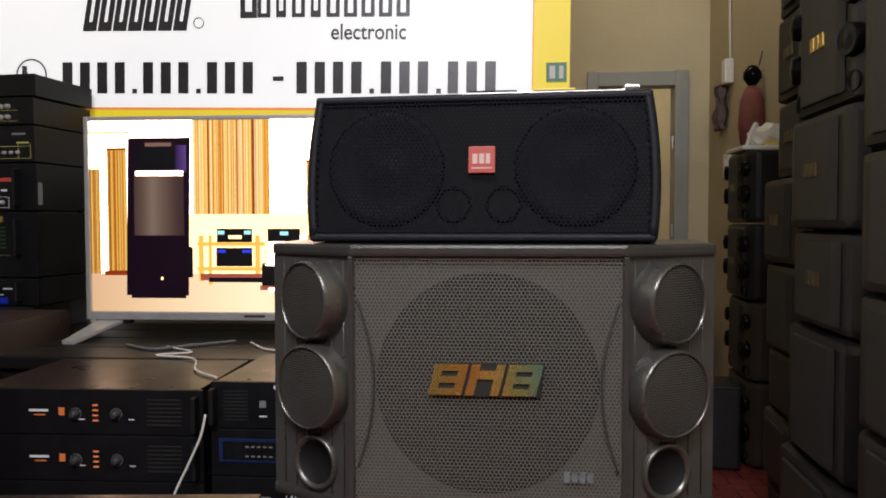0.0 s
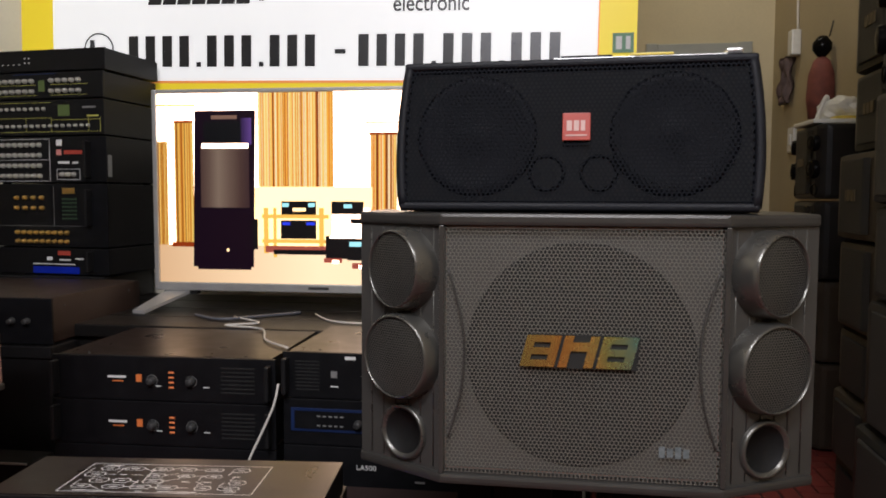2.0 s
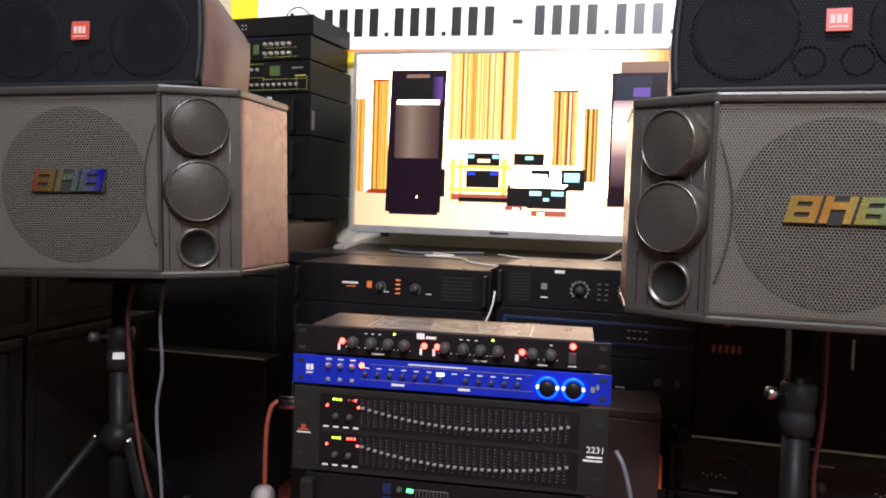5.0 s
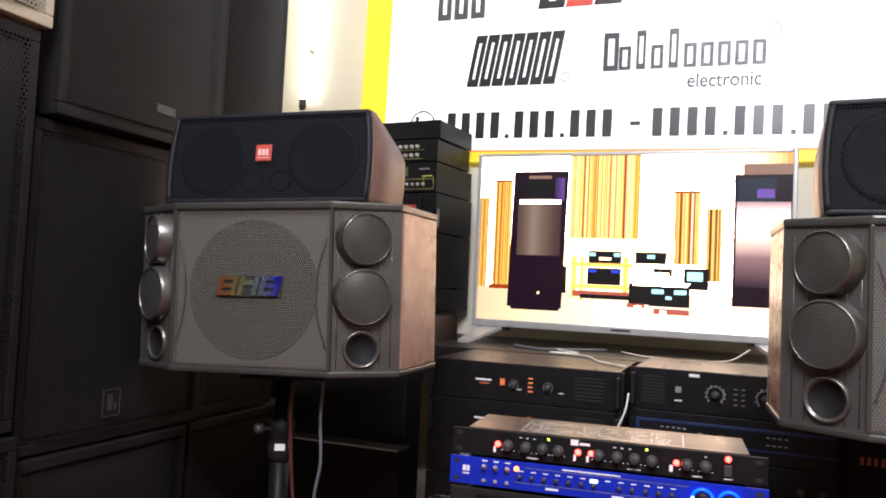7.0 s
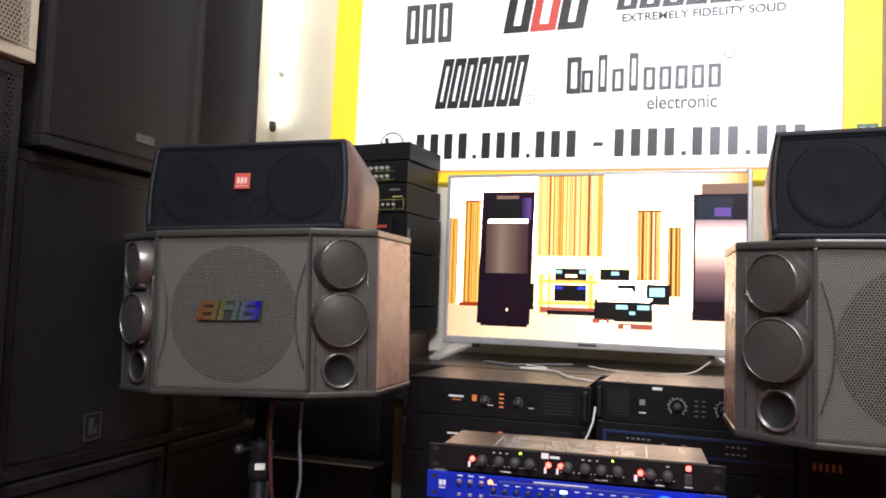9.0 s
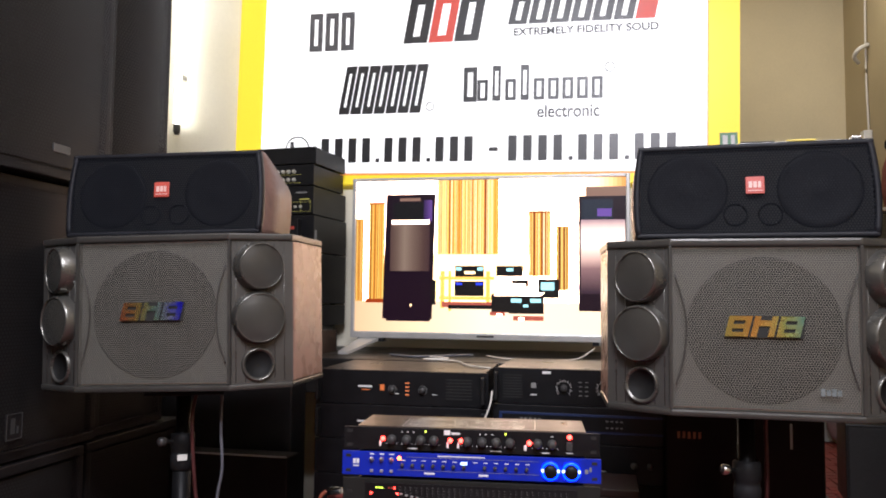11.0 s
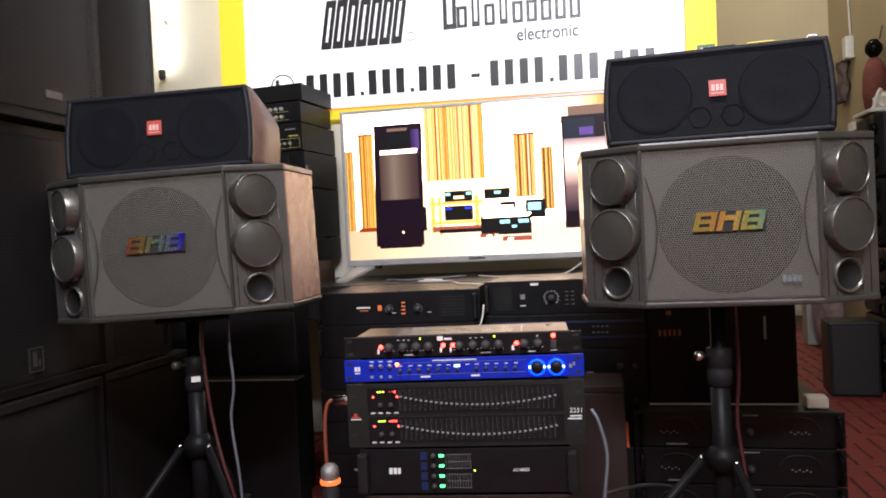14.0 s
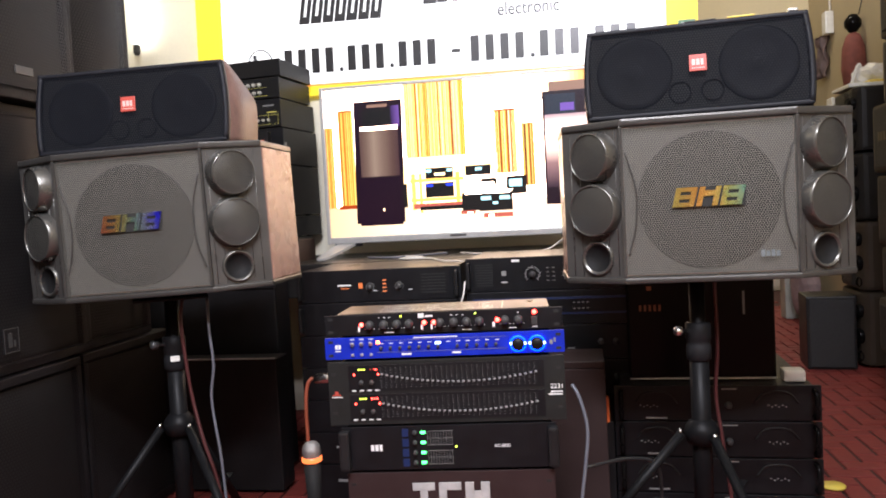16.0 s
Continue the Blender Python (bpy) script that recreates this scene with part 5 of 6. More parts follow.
    if style == "gold":
        for r in (0.10, 0.24):
            for k in range(9):
                shared("knob", K_gold, t, pose(-0.10 + 0.022 * k, -0.002, h * r))
        for r in (0.62, 0.78):
            for k in range(4):
                shared("knob", K_gold, t, pose(-0.10 + 0.03 * k, -0.002, h * r))
        part("gold_mark", box(0.062, 0.105, -0.004, -0.002, h * 0.84, h * 0.93, 0.001), M_gold, t)
        stuff(part("scale_dots", marks([(0.06 + 0.009 * i, 0.066 + 0.009 * i, h * (0.45 + 0.06 * j), h * (0.47 + 0.06 * j)) for i in range(6) for j in range(6)], -0.002), mat("dull_green_print", (0.05, 0.10, 0.05), 0.5), t))
        stuff(part("white_print", marks([(-0.2, 0.125, h * 0.34, h * 0.345), (0.03, 0.031, h * 0.35, h * 0.95)], -0.002), M_greyprint, t))
        part("handle", box(0.158, 0.166, -0.03, -0.002, h * 0.35, h * 0.9, 0.003), M_black, t)
    if style == "blue":
        part("blue_panel", box(-0.05, 0.115, -0.003, -0.002, h * 0.08, h * 0.32), M_blue, t)
        part("red_mark", box(0.04, 0.085, -0.003, -0.002, h * 0.74, h * 0.9), M_redbadge, t)
        stuff(part("white_print", marks([(0.0, 0.02, h * 0.55, h * 0.68), (0.045, 0.085, h * 0.55, h * 0.60), (0.10, 0.13, h * 0.6, h * 0.64), (-0.05, 0.10, h * 0.40, h * 0.43)], -0.002), M_whiteprint, t))
        part("handle", box(0.158, 0.166, -0.03, -0.002, h * 0.2, h * 0.9, 0.003), M_black, t)
    return t


G_greendim = glow("display_green", (0.25, 0.35, 0.12), 0.12)
M_redpale = mat("pale_red_print", (0.65, 0.25, 0.22), 0.5)
hifi("slim black disc player on top of the stack", 1.362, 1.430, 0.44, 0.27, "plain")
hifi("black mixer with two rows of silver knobs", 1.280, 1.362, 0.425, 0.27, "knobs")
hifi("black echo mixer with yellow printed lines", 1.170, 1.280, 0.425, 0.298, "yellow")
u = hifi("black karaoke amplifier with a grid of knobs and handle", 1.028, 1.170, 0.435, 0.298, "grid")
part("paper_label", box(0.2165, 0.2185, 0.005, 0.022, 0.02, 0.085), M_greyprint, u)
hifi("black karaoke amplifier with gold knobs and badge", 0.832, 1.028, 0.435, 0.298, "gold")
hifi("black crossover with a blue printed panel", 0.748, 0.832, 0.435, 0.298, "blue")
t = thing("plinth_box", "plain black box lifting the hi-fi stack", "box", pose(-1.205, 2.292, 0.664))
part("case_body", box(-0.215, 0.215, 0, 0.30, 0, 0.084, 0.003), M_black, t)

# ---------------------------------------------------------------- PA loudspeakers along the left wall
def pa_speaker(label, x, y0, y1, z0, z1, depth=0.46, body=M_pabody, grille=M_pagrille, badge="", yaw=0.0):
    """Front faces +x; the pivot is the near bottom corner of the front."""
    w, h = y1 - y0, z1 - z0
    t = thing("pa_speaker", label, "loudspeaker", pose(x, y0, z0, 0, 0, yaw), "PA speaker wall")
    plan = [(0, 0.006), (0, w - 0.006), (-depth, w - 0.05), (-depth, 0.05)]
    part("cabinet", prism(bmesh.new(), plan[::-1], 0.0, h, 0.008), body, t)
    part("baffle", box(0.001, 0.004, 0.03, w - 0.03, 0.03, h - 0.03), M_cone, t)
    g = bmesh.new()
    n = 12
    rows = []
    for i in range(n + 1):
        v = i / n
        bow = 0.018 * math.sin(math.pi * v) + 0.016
        rows.append((bow, 0.022 + (w - 0.044) * v))
    for (xa, ya), (xb, yb) in zip(rows, rows[1:]):
        f = g.faces.new([g.verts.new(p) for p in ((xa, ya, 0.022), (xb, yb, 0.022), (xb, yb, h - 0.022), (xa, ya, h - 0.022))])
        f.smooth = True
    bmesh.ops.remove_doubles(g, verts=g.verts, dist=1e-5)
    part("grille", g, grille, t, "bowed perforated grille")
    fr1 = bmesh.new()
    for b in ((0.004, w - 0.004, 0, 0.022), (0.004, w - 0.004, h - 0.022, h), (0.004, 0.022, 0.022, h - 0.022), (w - 0.022, w - 0.004, 0.022, h - 0.022)):
        bx(fr1, -0.002, 0.016, b[0], b[1], b[2], b[3], 0.003)
    part("front_frame", fr1, body, t)
    if badge == "plate":
        part("badge", box(0.032, 0.037, w * 0.50, w * 0.62, h * 0.07, h * 0.095, 0.001), M_knob, t)
    if badge == "square":
        bd = part("badge", box(0.032, 0.036, w * 0.365, w * 0.365 + 0.045, 0.050, 0.104, 0.001), M_pabody, t, "small square badge with a pale outline")
        stuff(part("outline", bx(bx(bx(bx(bmesh.new(), 0.0362, 0.037, w * 0.365, w * 0.365 + 0.045, 0.050, 0.052), 0.0362, 0.037, w * 0.365, w * 0.365 + 0.045, 0.102, 0.104), 0.0362, 0.037, w * 0.365, w * 0.365 + 0.002, 0.052, 0.102), 0.0362, 0.037, w * 0.365 + 0.043, w * 0.365 + 0.045, 0.052, 0.102), M_knob, bd))
        stuff(part("print_bar", bx(bx(bmesh.new(), 0.0362, 0.037, w * 0.365 + 0.012, w * 0.365 + 0.024, 0.062, 0.094), 0.0362, 0.037, w * 0.365 + 0.029, w * 0.365 + 0.034, 0.062, 0.077), M_knob, bd))
    return t


PX = -1.155
pa_speaker("tall black PA loudspeaker with a bowed perforated grille", PX + 0.03, 0.815, 1.265, 1.118, 1.86, badge="plate")
pa_speaker("black PA loudspeaker stacked beside the wall", PX + 0.005, 1.285, 1.56, 1.118, 1.80)
pa_speaker("pale wooden-topped loudspeaker high on the stack", PX - 0.02, 1.27, 1.56, 1.805, 2.3, body=M_pacream, grille=M_pacreamgrille)
pa_speaker("black PA loudspeaker with a square badge on its grille", PX - 0.005, 0.80, 1.30, 0.505, 1.112, badge="square")
pa_speaker("black PA loudspeaker low in the dark stack", PX - 0.02, 1.31, 1.62, 0.505, 1.112)
pa_speaker("tall black PA loudspeaker near the viewer", PX + 0.02, 0.26, 0.785, 0.56, 1.255)
pa_speaker("cream loudspeaker with a perforated grille on the stack", PX + 0.03, 0.22, 0.80, 1.262, 1.80, body=M_pacream, grille=M_pacreamgrille)
pa_speaker("black subwoofer at the foot of the stack", PX + 0.005, 0.80, 1.25, 0.0, 0.50)
pa_speaker("black subwoofer at the foot of the stack", PX + 0.03, 0.24, 0.79, 0.0, 0.552)
pa_speaker("black subwoofer at the foot of the stack", PX - 0.005, 1.265, 1.72, 0.0, 0.50)
pa_speaker("black PA loudspeaker at the end of the wall of speakers", PX + 0.02, -0.36, 0.20, 0.0, 0.75)
pa_speaker("black PA loudspeaker at the end of the wall of speakers", PX + 0.02, -0.36, 0.20, 0.755, 1.5)
t = thing("black_case", "black case in the shade behind a speaker stand", "case", pose(-0.96, 1.66, 0))
part("case_body", box(-0.20, 0.17, 0, 0.09, 0.004, 0.405, 0.004), M_black, t)
part("edge_strip", box(-0.165, 0.168, -0.004, 0.0, 0.405, 0.409), M_silver, t, "thin pale metal edge")

# ---------------------------------------------------------------- speakers stacked along the right wall
def stacked_speaker(label, x, y0, y1, z0, z1, body, style=0, badge=None, depth=0.40, yaw=0.0, grey=None):
    """Front faces -x; the pivot is the far bottom corner of the front."""
    w, h = y1 - y0, z1 - z0
    t = thing("stacked_speaker", label, "loudspeaker", pose(x, y1, z0, 0, 0, yaw), "speaker stacks")
    plan = [(0.0, -w + 0.04), (0.03, -w), (depth, -w + 0.02), (depth, -0.02), (0.03, 0), (0.0, -0.04)]
    part("cabinet", prism(bmesh.new(), plan, 0.003, h - 0.003, 0.021), body, t)
    gb = prism(bmesh.new(), [(-0.014, -w + 0.11), (-0.002, -w + 0.085), (-0.002, -0.085), (-0.014, -0.11)], 0.022, h - 0.022, 0.004)
    part("grille", gb, grey or M_stackgrille, t, "dark perforated grille")
    if style:
        for s, yc in ((0, -0.05), (1, -w + 0.05)):
            for z, r in ((h * 0.74, 0.030), (h * 0.40, 0.034)):
                pod = part("tweeter_pod", lathe(bmesh.new(), [(r + 0.003, 0), (r, 0.018), (r - 0.003, 0.021), (r - 0.006, 0.018), (r * 0.5, 0.023), (0, 0.025)], aim((0.004, yc, z), (-1, 0.25 if s == 0 else -0.25, 0)), 24), M_blackgloss, t)
            part("bass_port", lathe(bmesh.new(), [(0.024, 0), (0.022, 0.006), (0.018, 0.002), (0, 0.001)], aim((0.004, yc, h * 0.13), (-1, 0.25 if s == 0 else -0.25, 0)), 20), M_blackgloss, t)
    if badge:
        bd = bmesh.new()
        for k in range(3):
            bx(bd, -0.018, -0.014, -w * 0.5 + (k - 1.5) * 0.03, -w * 0.5 + (k - 1.5) * 0.03 + 0.024, h * 0.45, h * 0.45 + 0.032, 0.001)
        stuff(part("badge", bd, badge, t, "three small foil blocks"))
    return t


M_stackgrille = mat("stack_grille", (0.020, 0.019, 0.019), 0.55, 0.2, 200, 0.5, 0.7, 700)
M_holoN = hologram("hologram_side", [(0.0, (0.9, 0.3, 0.1)), (0.4, (0.8, 0.7, 0.1)), (0.8, (0.2, 0.7, 0.2)), (1.0, (0.1, 0.3, 0.8))])
M_dullgold = mat("dull_gold", (0.10, 0.072, 0.035), 0.45, 0.5, 40, 0.3)
# far column
zz = [0.0, 0.347, 0.672, 0.985, 1.284]
for k in range(4):
    stacked_speaker("glossy black karaoke loudspeaker in a wall stack" if k > 1 else "brown-black karaoke loudspeaker in a wall stack", 1.385 + 0.01 * (k < 2), 3.27, 3.66, zz[k] + 0.001, zz[k + 1], M_stackA if k > 1 else M_stackB, 1, M_dullgold if k > 1 else None, 0.22, -4)
# second column
zz = [0.0, 0.20, 0.409, 0.601, 0.867, 1.125, 1.36, 1.62, 1.88]
for k in range(8):
    stacked_speaker("dark karaoke loudspeaker in a tall wall stack", 1.225 + (0.01, -0.005, 0.01, 0.0, -0.01, 0.03, 0.025, 0.03)[k], 2.28, 2.69, zz[k] + 0.001, zz[k + 1], M_stackB if k < 5 else M_stackA, 0, M_dullgold if k > 3 else None, 0.36, -4)
# third column
zz = [0.0, 0.23, 0.43, 0.743, 0.974, 1.247, 1.56, 1.87]
for k in range(7):
    stacked_speaker("grey-black karaoke loudspeaker in a tall wall stack", 1.115 + (0.0, -0.02, 0.0, 0.01, 0.0, 0.012, 0.02)[k], 1.76, 2.20, zz[k] + 0.001, zz[k + 1], M_stackC if k > 2 else M_stackA, 1 if k == 5 else 0, (None, None, None, M_dullgold, M_dullgold, M_gold, None)[k], 0.42, -3)
# fourth column
zz = [0.0, 0.30, 0.60, 0.86, 1.13, 1.45]
for k in range(5):
    stacked_speaker("black karaoke loudspeaker in a low wall stack", 1.06, 1.20, 1.70, zz[k] + 0.001, zz[k + 1], M_stackA, 0, (None, M_dullgold, M_dullgold, M_holoN, None)[k], 0.45, -2)

t = thing("floor_speaker", "small black loudspeaker box on the red floor", "loudspeaker", pose(1.13, 3.28, -0.006, 0, 0, -6))
part("cabinet", box(0, 0.21, 0, 0.22, 0.0, 0.34, 0.008), M_stackA, t)
part("grille", box(0.012, 0.198, -0.008, -0.001, 0.012, 0.325, 0.003), M_stackgrille, t)

# plastic tray and bag on the far column
t = thing("plastic_tray", "pale plastic tray with a crumpled bag on speakers", "tray", pose(1.475, 3.45, 1.2845))
part("tray", box(-0.12, 0.12, -0.12, 0.12, 0.0, 0.018, 0.006), M_bag, t)
bm = bmesh.new()
bmesh.ops.create_icosphere(bm, subdivisions=3, radius=0.08)
for v in bm.verts:
    v.co *= 1 + 0.35 * noise.noise(v.co * 22)
    v.co.z = max(0.0, v.co.z * 0.7 + 0.045)
part("bag", bm, M_bag, t, "crumpled white plastic bag").location = (0.03, 0.02, 0.018)
part("bag_handle", tube(bmesh.new(), curve_pts([(-0.07, 0, 0.02), (-0.05, -0.01, 0.09), (-0.03, 0.0, 0.115), (-0.02, 0.01, 0.05)]), 0.008, 8), M_bag, t)
part("yellow_pack", box(-0.03, 0.08, -0.11, -0.04, 0.018, 0.03, 0.004), M_yellowlid, t)

# hanging things on the right wall
t = thing("wall_plug", "white plug adapter on a cable along the wall", "plug", pose(XR, 4.38, 1.80))
part("plug_body", box(-0.05, -0.002, -0.035, 0.035, -0.07, 0.06, 0.008), M_bag, t)
part("cable", tube(bmesh.new(), curve_pts([(-0.012, 0, 0.06), (-0.012, 0.02, 0.4), (-0.012, 0.01, 0.8), (-0.012, 0.0, 1.2)]), 0.006, 6), M_cablewhite, t)
t = thing("wall_hook", "pale wall hook with a cable", "hook", pose(XR, 4.38, 2.32))
part("hook", tube(bmesh.new(), curve_pts([(-0.002, 0.0, 0.05), (-0.06, -0.02, 0.02), (-0.07, 0.03, -0.01), (-0.03, 0.09, -0.03)]), 0.012, 8), M_bag, t)
t = thing("light_switch", "white square light switch on the wall", "switch", pose(XR, 4.42, 1.30))
part("switch_plate", box(-0.02, -0.001, -0.05, 0.05, -0.065, 0.065, 0.006), M_bag, t)
part("rocker", box(-0.026, -0.02, -0.02, 0.02, -0.03, 0.03, 0.003), M_whiteprint, t)
t = thing("hanging_cloth", "crumpled mauve cloth hanging by the plug", "cloth", pose(XR - 0.03, 4.52, 1.62))
bm = bmesh.new()
n = 12
grid = [[bm.verts.new((0.02 * math.sin(i * 1.7) + 0.012 * math.sin(j * 0.9 + i), -0.09 + 0.18 * i / n * (0.55 + 0.45 * j / n), -0.12 + 0.24 * (1 - j / n))) for i in range(n + 1)] for j in range(n + 1)]
for j in range(n):
    for i in range(n):
        bm.faces.new((grid[j][i], grid[j][i + 1], grid[j + 1][i + 1], grid[j + 1][i])).smooth = True
bmesh.ops.solidify(bm, geom=list(bm.faces), thickness=0.004)
part("cloth_sheet", bm, M_cloth, t)
t = thing("hanging_ornament", "dark red hanging ornament on the wall", "ornament", pose(XR - 0.05, 3.9, 1.50))
tagged(part("ornament_body", lathe(bmesh.new(), [(0, -0.15), (0.05, -0.14), (0.062, -0.05), (0.055, 0.06), (0.035, 0.12), (0.02, 0.135), (0, 0.135)], Matrix.Identity(4), 20), M_reddoll, t))
part("ornament_knob", lathe(bmesh.new(), [(0, 0.135), (0.02, 0.14), (0.042, 0.17), (0.042, 0.20), (0.02, 0.23), (0, 0.235)], Matrix.Identity(4), 16), M_blackgloss, t)
part("string", tube(bmesh.new(), [(0.03, 0, 0.23), (0.045, 0, 0.30)], 0.003, 6), M_cableblack, t)

# beyond the doorway
t = thing("white_panel", "white panelled box on the floor of the far room", "box", pose(1.72, 6.45, -0.006))
part("body", box(-0.3, 0.2, 0, 0.3, 0, 0.42, 0.01), M_bag, t)
for k in range(4):
    part("groove_panel", box(-0.27 + k * 0.12, -0.17 + k * 0.12, -0.006, 0.0, 0.04, 0.38, 0.004), M_whiteprint, t)
t = thing("draped_bag", "grey draped bag beside the doorway", "bag", pose(1.50, 4.62, -0.006))
bm = bmesh.new()
bmesh.ops.create_icosphere(bm, subdivisions=3, radius=0.12)
for v in bm.verts:
    v.co = v.co * (1 + 0.3 * noise.noise(v.co * 12))
    v.co = Vector((v.co.x * 0.7, v.co.y, v.co.z * 2.0 + 0.26))
    v.co.z = max(0.0, v.co.z)
part("bag", bm, M_cloth, t)

# ---------------------------------------------------------------- amplifiers on the floor at right
FA = pose(0.425, 1.47, 0, 0, 0, -2)
for k in range(4):
    t = thing("floor_amplifier", "black professional amplifier with front handles on the floor", "amplifier", FA @ pose(0, 0, 0.002 + 0.090 * k - 0.006), "floor amplifiers")
    part("chassis", box(-0.225, 0.225, 0.0, 0.40, 0.002, 0.087, 0.002), M_black, t)
    part("faceplate", box(-0.2415, 0.2415, -0.008, 0.0, 0.001, 0.088, 0.002), M_face, t)
    for s in (-1, 1):
        part("handle", tube(bmesh.new(), curve_pts([(s * 0.225, -0.008, 0.012), (s * 0.225, -0.034, 0.018), (s * 0.225, -0.034, 0.070), (s * 0.225, -0.008, 0.076)], 6), 0.006, 8), M_blackgloss, t)
        arch = tube(bmesh.new(), curve_pts([(s * 0.14 - 0.05, -0.009, 0.045), (s * 0.14 - 0.03, -0.009, 0.068), (s * 0.14, -0.009, 0.074), (s * 0.14 + 0.03, -0.009, 0.068), (s * 0.14 + 0.05, -0.009, 0.045)], 6), 0.0025, 6)
        part("pressed_arch", arch, M_facegrey, t)
        stuff(part("white_print", marks([(s * 0.15 - 0.03 + 0.008 * i, s * 0.15 - 0.026 + 0.008 * i, 0.038 - 0.004 * (i % 2), 0.041 - 0.004 * (i % 2)) for i in range(6)], -0.008), M_greyprint, t))
    shared("knob", K_mid, t, pose(0.03, -0.008, 0.04))
    stuff(part("print_bar", marks([(-0.165, -0.115, 0.006, 0.010), (0.015, 0.05, 0.078, 0.081)], -0.008), M_greyprint, t))
M_dimorange = mat("dim_orange_print", (0.16, 0.045, 0.014), 0.5, 0, 60, 0.15)
for x0, x1, h, lab in ((-0.20, -0.035, 0.265, "glossy black box with faint orange marks on amplifiers"), (-0.025, 0.155, 0.262, "glossy black box on the floor amplifiers")):
    t = thing("glossy_box", lab, "box", FA @ pose(0, 0.05, 0.358))
    part("box_body", box(x0, x1, 0, 0.26, 0.0, h, 0.006), M_blackgloss, t)
    part("edge_strip", box(x0, x1, -0.004, 0.0, 0.0, 0.004), M_silver, t)
    if x0 < -0.1:
        stuff(part("orange_print", marks([(x0 + 0.03 + 0.012 * i, x0 + 0.036 + 0.012 * i, h * 0.66, h * 0.72) for i in range(5)], 0.0), M_dimorange, t))
        part("orange_lamp", box(x0 + 0.05, x0 + 0.062, -0.002, 0, h * 0.86, h * 0.9), M_dimorange, t)
    else:
        part("pale_mark", box(x0 + 0.105, x0 + 0.110, -0.002, 0, h * 0.62, h * 0.84), M_greyprint, t)
t = thing("power_adapter", "small white power adapter on an amplifier", "adapter", FA @ pose(0.19, 0.02, 0.355))
part("adapter_body", box(-0.025, 0.025, 0, 0.05, 0, 0.028, 0.006), M_bag, t)
t = thing("orange_marker", "small bright orange plastic wedge by the amplifiers", "marker", FA @ pose(-0.262, 0.0, 0.262))
part("wedge", prism(bmesh.new(), [(-0.008, -0.01), (0.008, -0.01), (0.004, 0.01), (-0.004, 0.01)], 0.0, 0.065, 0.002), mat("orange_plastic", (0.75, 0.16, 0.04), 0.4), t)
t = thing("case_under_marker", "black case beside the floor amplifiers", "case", FA @ pose(-0.262, 0.0, 0))
part("case_body", box(-0.018, 0.018, 0.0, 0.35, 0, 0.262, 0.003), M_black, t)

# board and box behind the rack
t = thing("brown_box", "dark brown wooden box standing behind the rack", "box", pose(-0.10, 1.40, 0))
part("front_board", box(-0.26, 0.262, 0, 0.018, 0.0, 0.414, 0.003), M_wood, t)
part("top_board", box(-0.26, 0.262, 0, 0.17, 0.415, 0.432, 0.003), M_wood, t)
for x in (-0.26, 0.244):
    part("side_board", box(x, x + 0.018, 0.019, 0.17, 0.0, 0.414, 0.003), M_wood, t)

# ---------------------------------------------------------------- microphone, lids and cables
t = thing("microphone", "silver wireless microphone with an orange ring", "microphone", pose(-0.439, 0.985, 0.034))
part("handle_tube", lathe(bmesh.new(), [(0, -0.014), (0.012, -0.014), (0.014, 0.2), (0.0175, 0.288), (0, 0.288)], Matrix.Identity(4), 20), M_rubber, t)
part("ring", lathe(bmesh.new(), [(0.0175, 0.287), (0.0208, 0.289), (0.0208, 0.296), (0.0185, 0.298)], Matrix.Identity(4), 28), G_orangering, t, "glowing orange ring")
part("head_mesh", lathe(bmesh.new(), [(0.0178, 0.297), (0.0186, 0.303), (0.0188, 0.311), (0.0172, 0.320), (0.0115, 0.327), (0, 0.330)], Matrix.Identity(4), 28), M_micmesh, t, "domed silver wire mesh")
t2 = thing("microphone_holder", "small black floor holder for the microphone", "holder", pose(-0.439, 0.985, 0))
part("holder_base", lathe(bmesh.new(), [(0, -0.006), (0.05, -0.006), (0.05, 0.008), (0.02, 0.02), (0, 0.02)], Matrix.Identity(4), 24), M_rubber, t2)
t = thing("jack_plug", "chrome jack plug with an orange cable beside the rack", "plug", pose(-0.42, 1.06, 0.475))
part("plug_body", lathe(bmesh.new(), [(0, 0), (0.011, 0), (0.011, 0.05), (0.007, 0.056), (0, 0.056)], aim((-0.03, 0, 0), (1, 0.1, 0)), 16), M_chrome, t)
t = thing("yellow_lid", "round yellow plastic lid lying on the red floor", "lid", pose(0.777, 1.764, -0.005))
part("lid_disc", lathe(bmesh.new(), [(0, 0), (0.032, 0), (0.033, 0.003), (0.031, 0.006), (0, 0.005)], Matrix.Identity(4), 32), M_yellowlid, t)


def cable(label, ctrl, r, material):
    t = thing("cable", label, "cable")
    t.location = ctrl[0]
    o = Vector(ctrl[0])
    part("cord", tube(bmesh.new(), curve_pts([Vector(p) - o for p in ctrl], 8), r, 8), material, t)
    return t


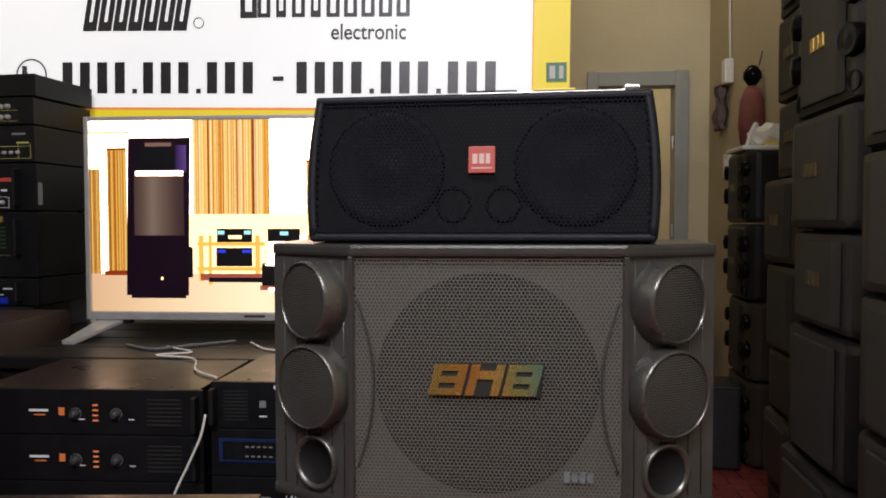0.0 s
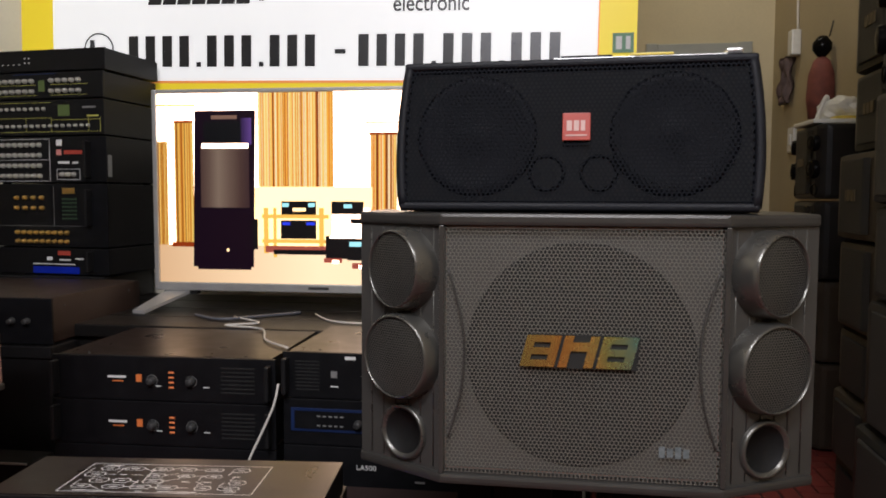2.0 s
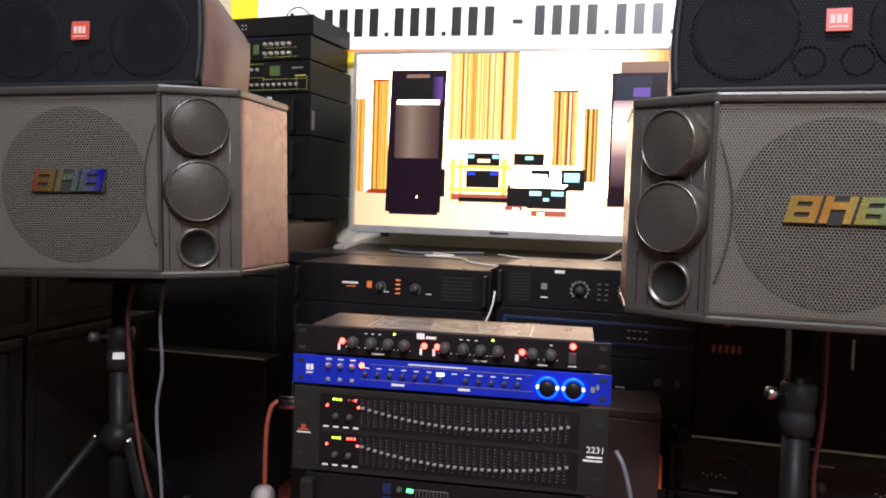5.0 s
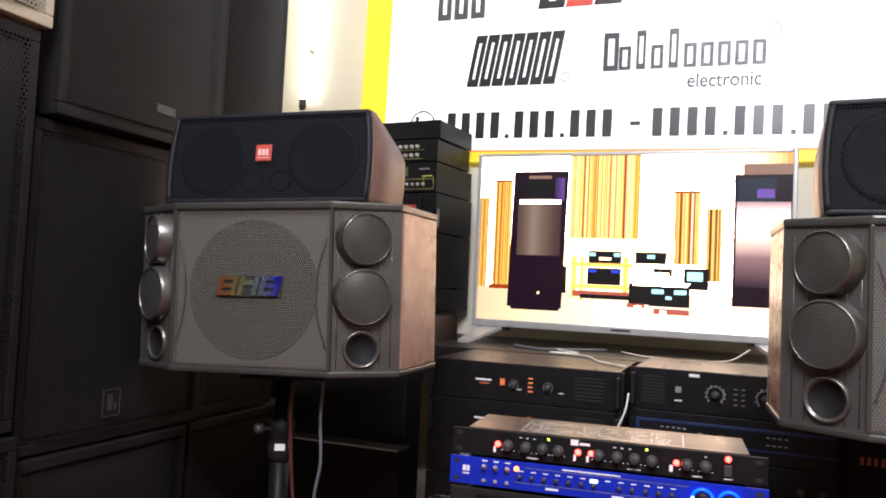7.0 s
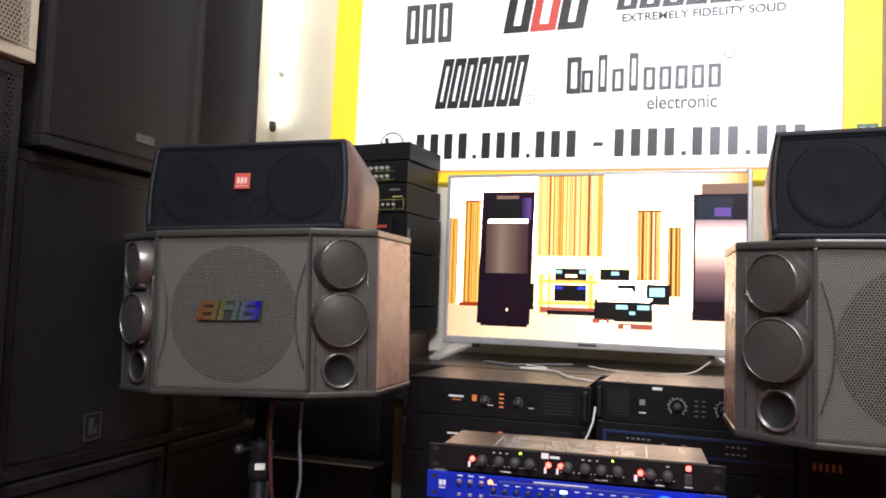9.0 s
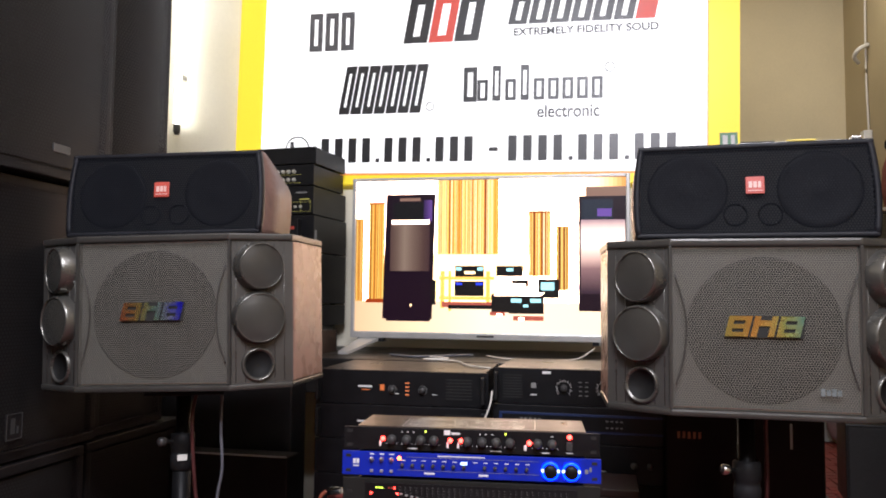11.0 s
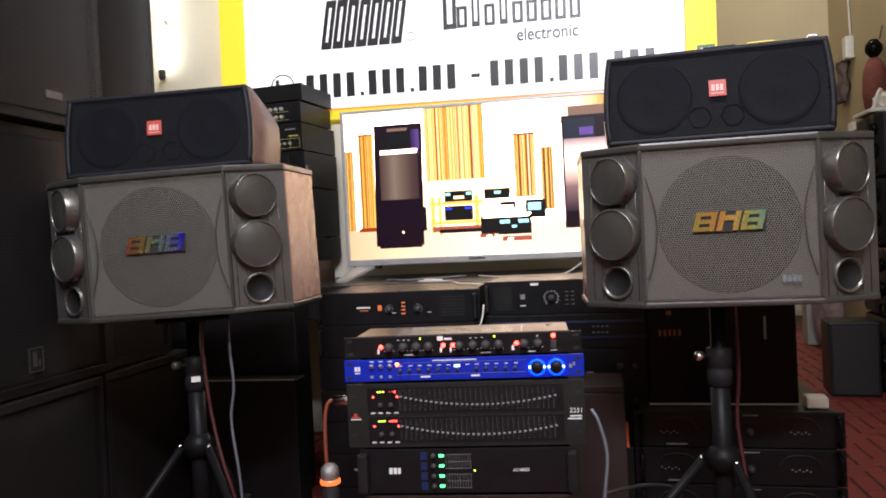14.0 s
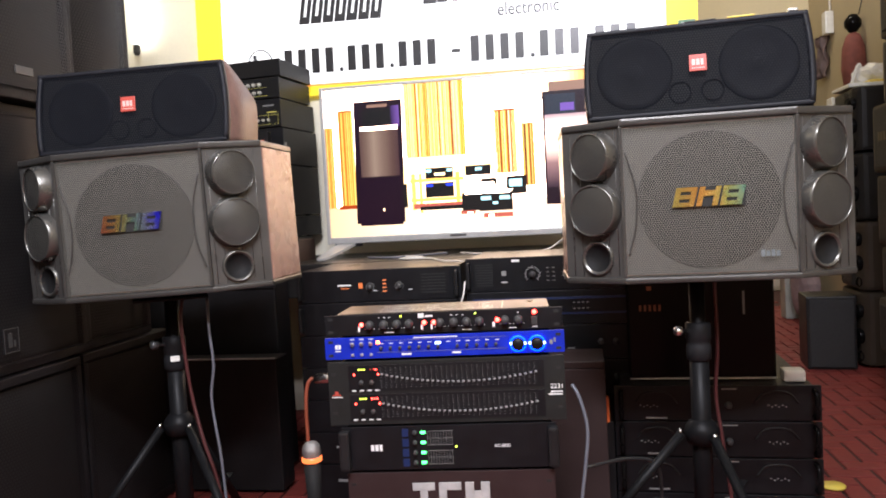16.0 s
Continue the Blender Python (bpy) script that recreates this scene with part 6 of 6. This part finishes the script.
M_orangecable = mat("orange_cable", (0.20, 0.045, 0.02), 0.5)
cable("orange cable hanging beside the rack", [(-0.455, 1.06, 0.477), (-0.466, 1.055, 0.46), (-0.470, 1.05, 0.40), (-0.468, 1.05, 0.2), (-0.47, 1.06, 0.0)], 0.004, M_orangecable)
cable("white cord lying over the table and amplifier", [(-0.50, 2.10, 0.669), (-0.40, 2.02, 0.669), (-0.47, 1.97, 0.669), (-0.36, 1.93, 0.669), (-0.30, 1.80, 0.668), (-0.222, 1.72, 0.668)], 0.0024, M_cablewhite)
cable("white cord under the television", [(-0.30, 2.18, 0.669), (-0.22, 2.07, 0.669), (-0.10, 2.05, 0.669), (0.0, 2.12, 0.669), (0.06, 2.20, 0.70)], 0.0024, M_cablewhite)
cable("dark cord behind the amplifiers", [(-0.62, 2.12, 0.669), (-0.52, 2.06, 0.669), (-0.44, 2.12, 0.669), (-0.35, 2.2, 0.669)], 0.004, M_cablegrey)
cable("white cord hanging in front of the amplifiers", [(-0.200, 1.60, 0.62), (-0.205, 1.585, 0.58), (-0.225, 1.575, 0.53), (-0.25, 1.56, 0.47), (-0.27, 1.54, 0.40)], 0.0024, M_cablewhite)
cable("grey cord looping down beside the rack", [(0.088, 1.06, 0.455), (0.102, 1.05, 0.43), (0.115, 1.04, 0.37), (0.108, 1.03, 0.30), (0.098, 1.02, 0.22), (0.108, 1.01, 0.16), (0.135, 0.98, 0.08), (0.17, 0.95, 0.0)], 0.0036, M_cablegrey)
cable("black cord lying between rack and stand", [(0.11, 1.05, 0.29), (0.20, 1.15, 0.275), (0.26, 1.2, 0.24), (0.27, 1.22, 0.12), (0.30, 1.25, 0.0)], 0.004, M_cableblack)
cable("black cord looping low by the rack", [(0.10, 1.02, 0.10), (0.15, 1.05, 0.19), (0.20, 1.06, 0.17), (0.23, 1.08, 0.05), (0.24, 1.1, 0.0)], 0.004, M_cableblack)
cable("dark red speaker cord down the stand", [(-0.775, 1.12, 0.648), (-0.772, 1.10, 0.60), (-0.765, 1.10, 0.5), (-0.755, 1.10, 0.42), (-0.730, 1.09, 0.33), (-0.70, 1.09, 0.22), (-0.68, 1.10, 0.0)], 0.004, M_cablered)
cable("grey-blue speaker cord down the stand", [(-0.715, 1.12, 0.648), (-0.705, 1.10, 0.58), (-0.70, 1.10, 0.50), (-0.71, 1.10, 0.42), (-0.692, 1.09, 0.30), (-0.685, 1.09, 0.18), (-0.68, 1.1, 0.0)], 0.0032, M_cablegrey)
cable("dark red cord behind the speaker stand", [(0.385, 1.17, 0.652), (0.39, 1.19, 0.5), (0.385, 1.20, 0.4), (0.395, 1.20, 0.3), (0.41, 1.19, 0.15), (0.42, 1.18, 0.0)], 0.004, M_cablered)

t = thing("clear_package", "flat clear plastic package lying on the wedge speaker", "package", pose(0.435, 1.097, 1.1505, 0, 0, -4))
part("tray", box(-0.11, 0.105, -0.006, 0.022, 0, 0.005, 0.002), M_silver, t)
part("yellow_card", box(-0.02, 0.03, -0.007, 0.020, 0.005, 0.008, 0.001), M_yellowlid, t)
part("clip", box(0.088, 0.106, -0.008, 0.020, 0.004, 0.010, 0.002), M_chrome, t)
part("card", box(-0.10, -0.04, -0.005, 0.018, 0.005, 0.0075, 0.001), M_black, t)

# ---------------------------------------------------------------- floor pavers
PW, PL, PG = 0.066, 0.132, 0.009
pv = {}
for nm, sx, sy in (("h", PL, PW), ("v", PW, PL)):
    b = bmesh.new()
    bx(b, PG / 2, sx - PG / 2, PG / 2, sy - PG / 2, -0.012, -0.006, 0.0025, 1)
    pv[nm] = finish("paver", b, M_paver)
floor_ob = bpy.data.objects["floor"]
rest = []
spots = []
for i in range(-10, 9):
    for j in range(-50, 106):
        # herringbone: each cell pair steps by one width
        spots.append(("h", (i * 4 + (j % 4)) * PW, j * PW))
        spots.append(("v", (i * 4 + 2 + (j % 4)) * PW, (j - 1) * PW))
seen = []
for kind, x, y in spots:
    if not (XL < x < XR - 0.12 and YF < y < 6.9):
        continue
    (seen if 0.45 < x < 1.35 and 1.25 < y < 4.9 else rest).append((kind, x, y))
for kind, x, y in seen[:300]:
    shared("paver", pv[kind], floor_ob, Matrix.Translation((x, y, 0)))
rest += seen[300:]
b = bmesh.new()
vs, fs = [], []
for kind, x, y in rest:
    sx, sy = (PL, PW) if kind == "h" else (PW, PL)
    n = len(vs)
    vs += [(x + PG / 2, y + PG / 2, -0.006), (x + sx - PG / 2, y + PG / 2, -0.006), (x + sx - PG / 2, y + sy - PG / 2, -0.006), (x + PG / 2, y + sy - PG / 2, -0.006)]
    vs += [(a, c, -0.012) for a, c, _ in vs[n:n + 4]]
    fs += [(n, n + 1, n + 2, n + 3)] + [(n + q, n + 4 + q, n + 4 + (q + 1) % 4, n + (q + 1) % 4) for q in range(4)]
me = bpy.data.meshes.new("paving")
me.from_pydata(vs, [], fs)
me.materials.append(M_paver)
ob = new("paving", me)
ob.parent = floor_ob
stuff(ob)
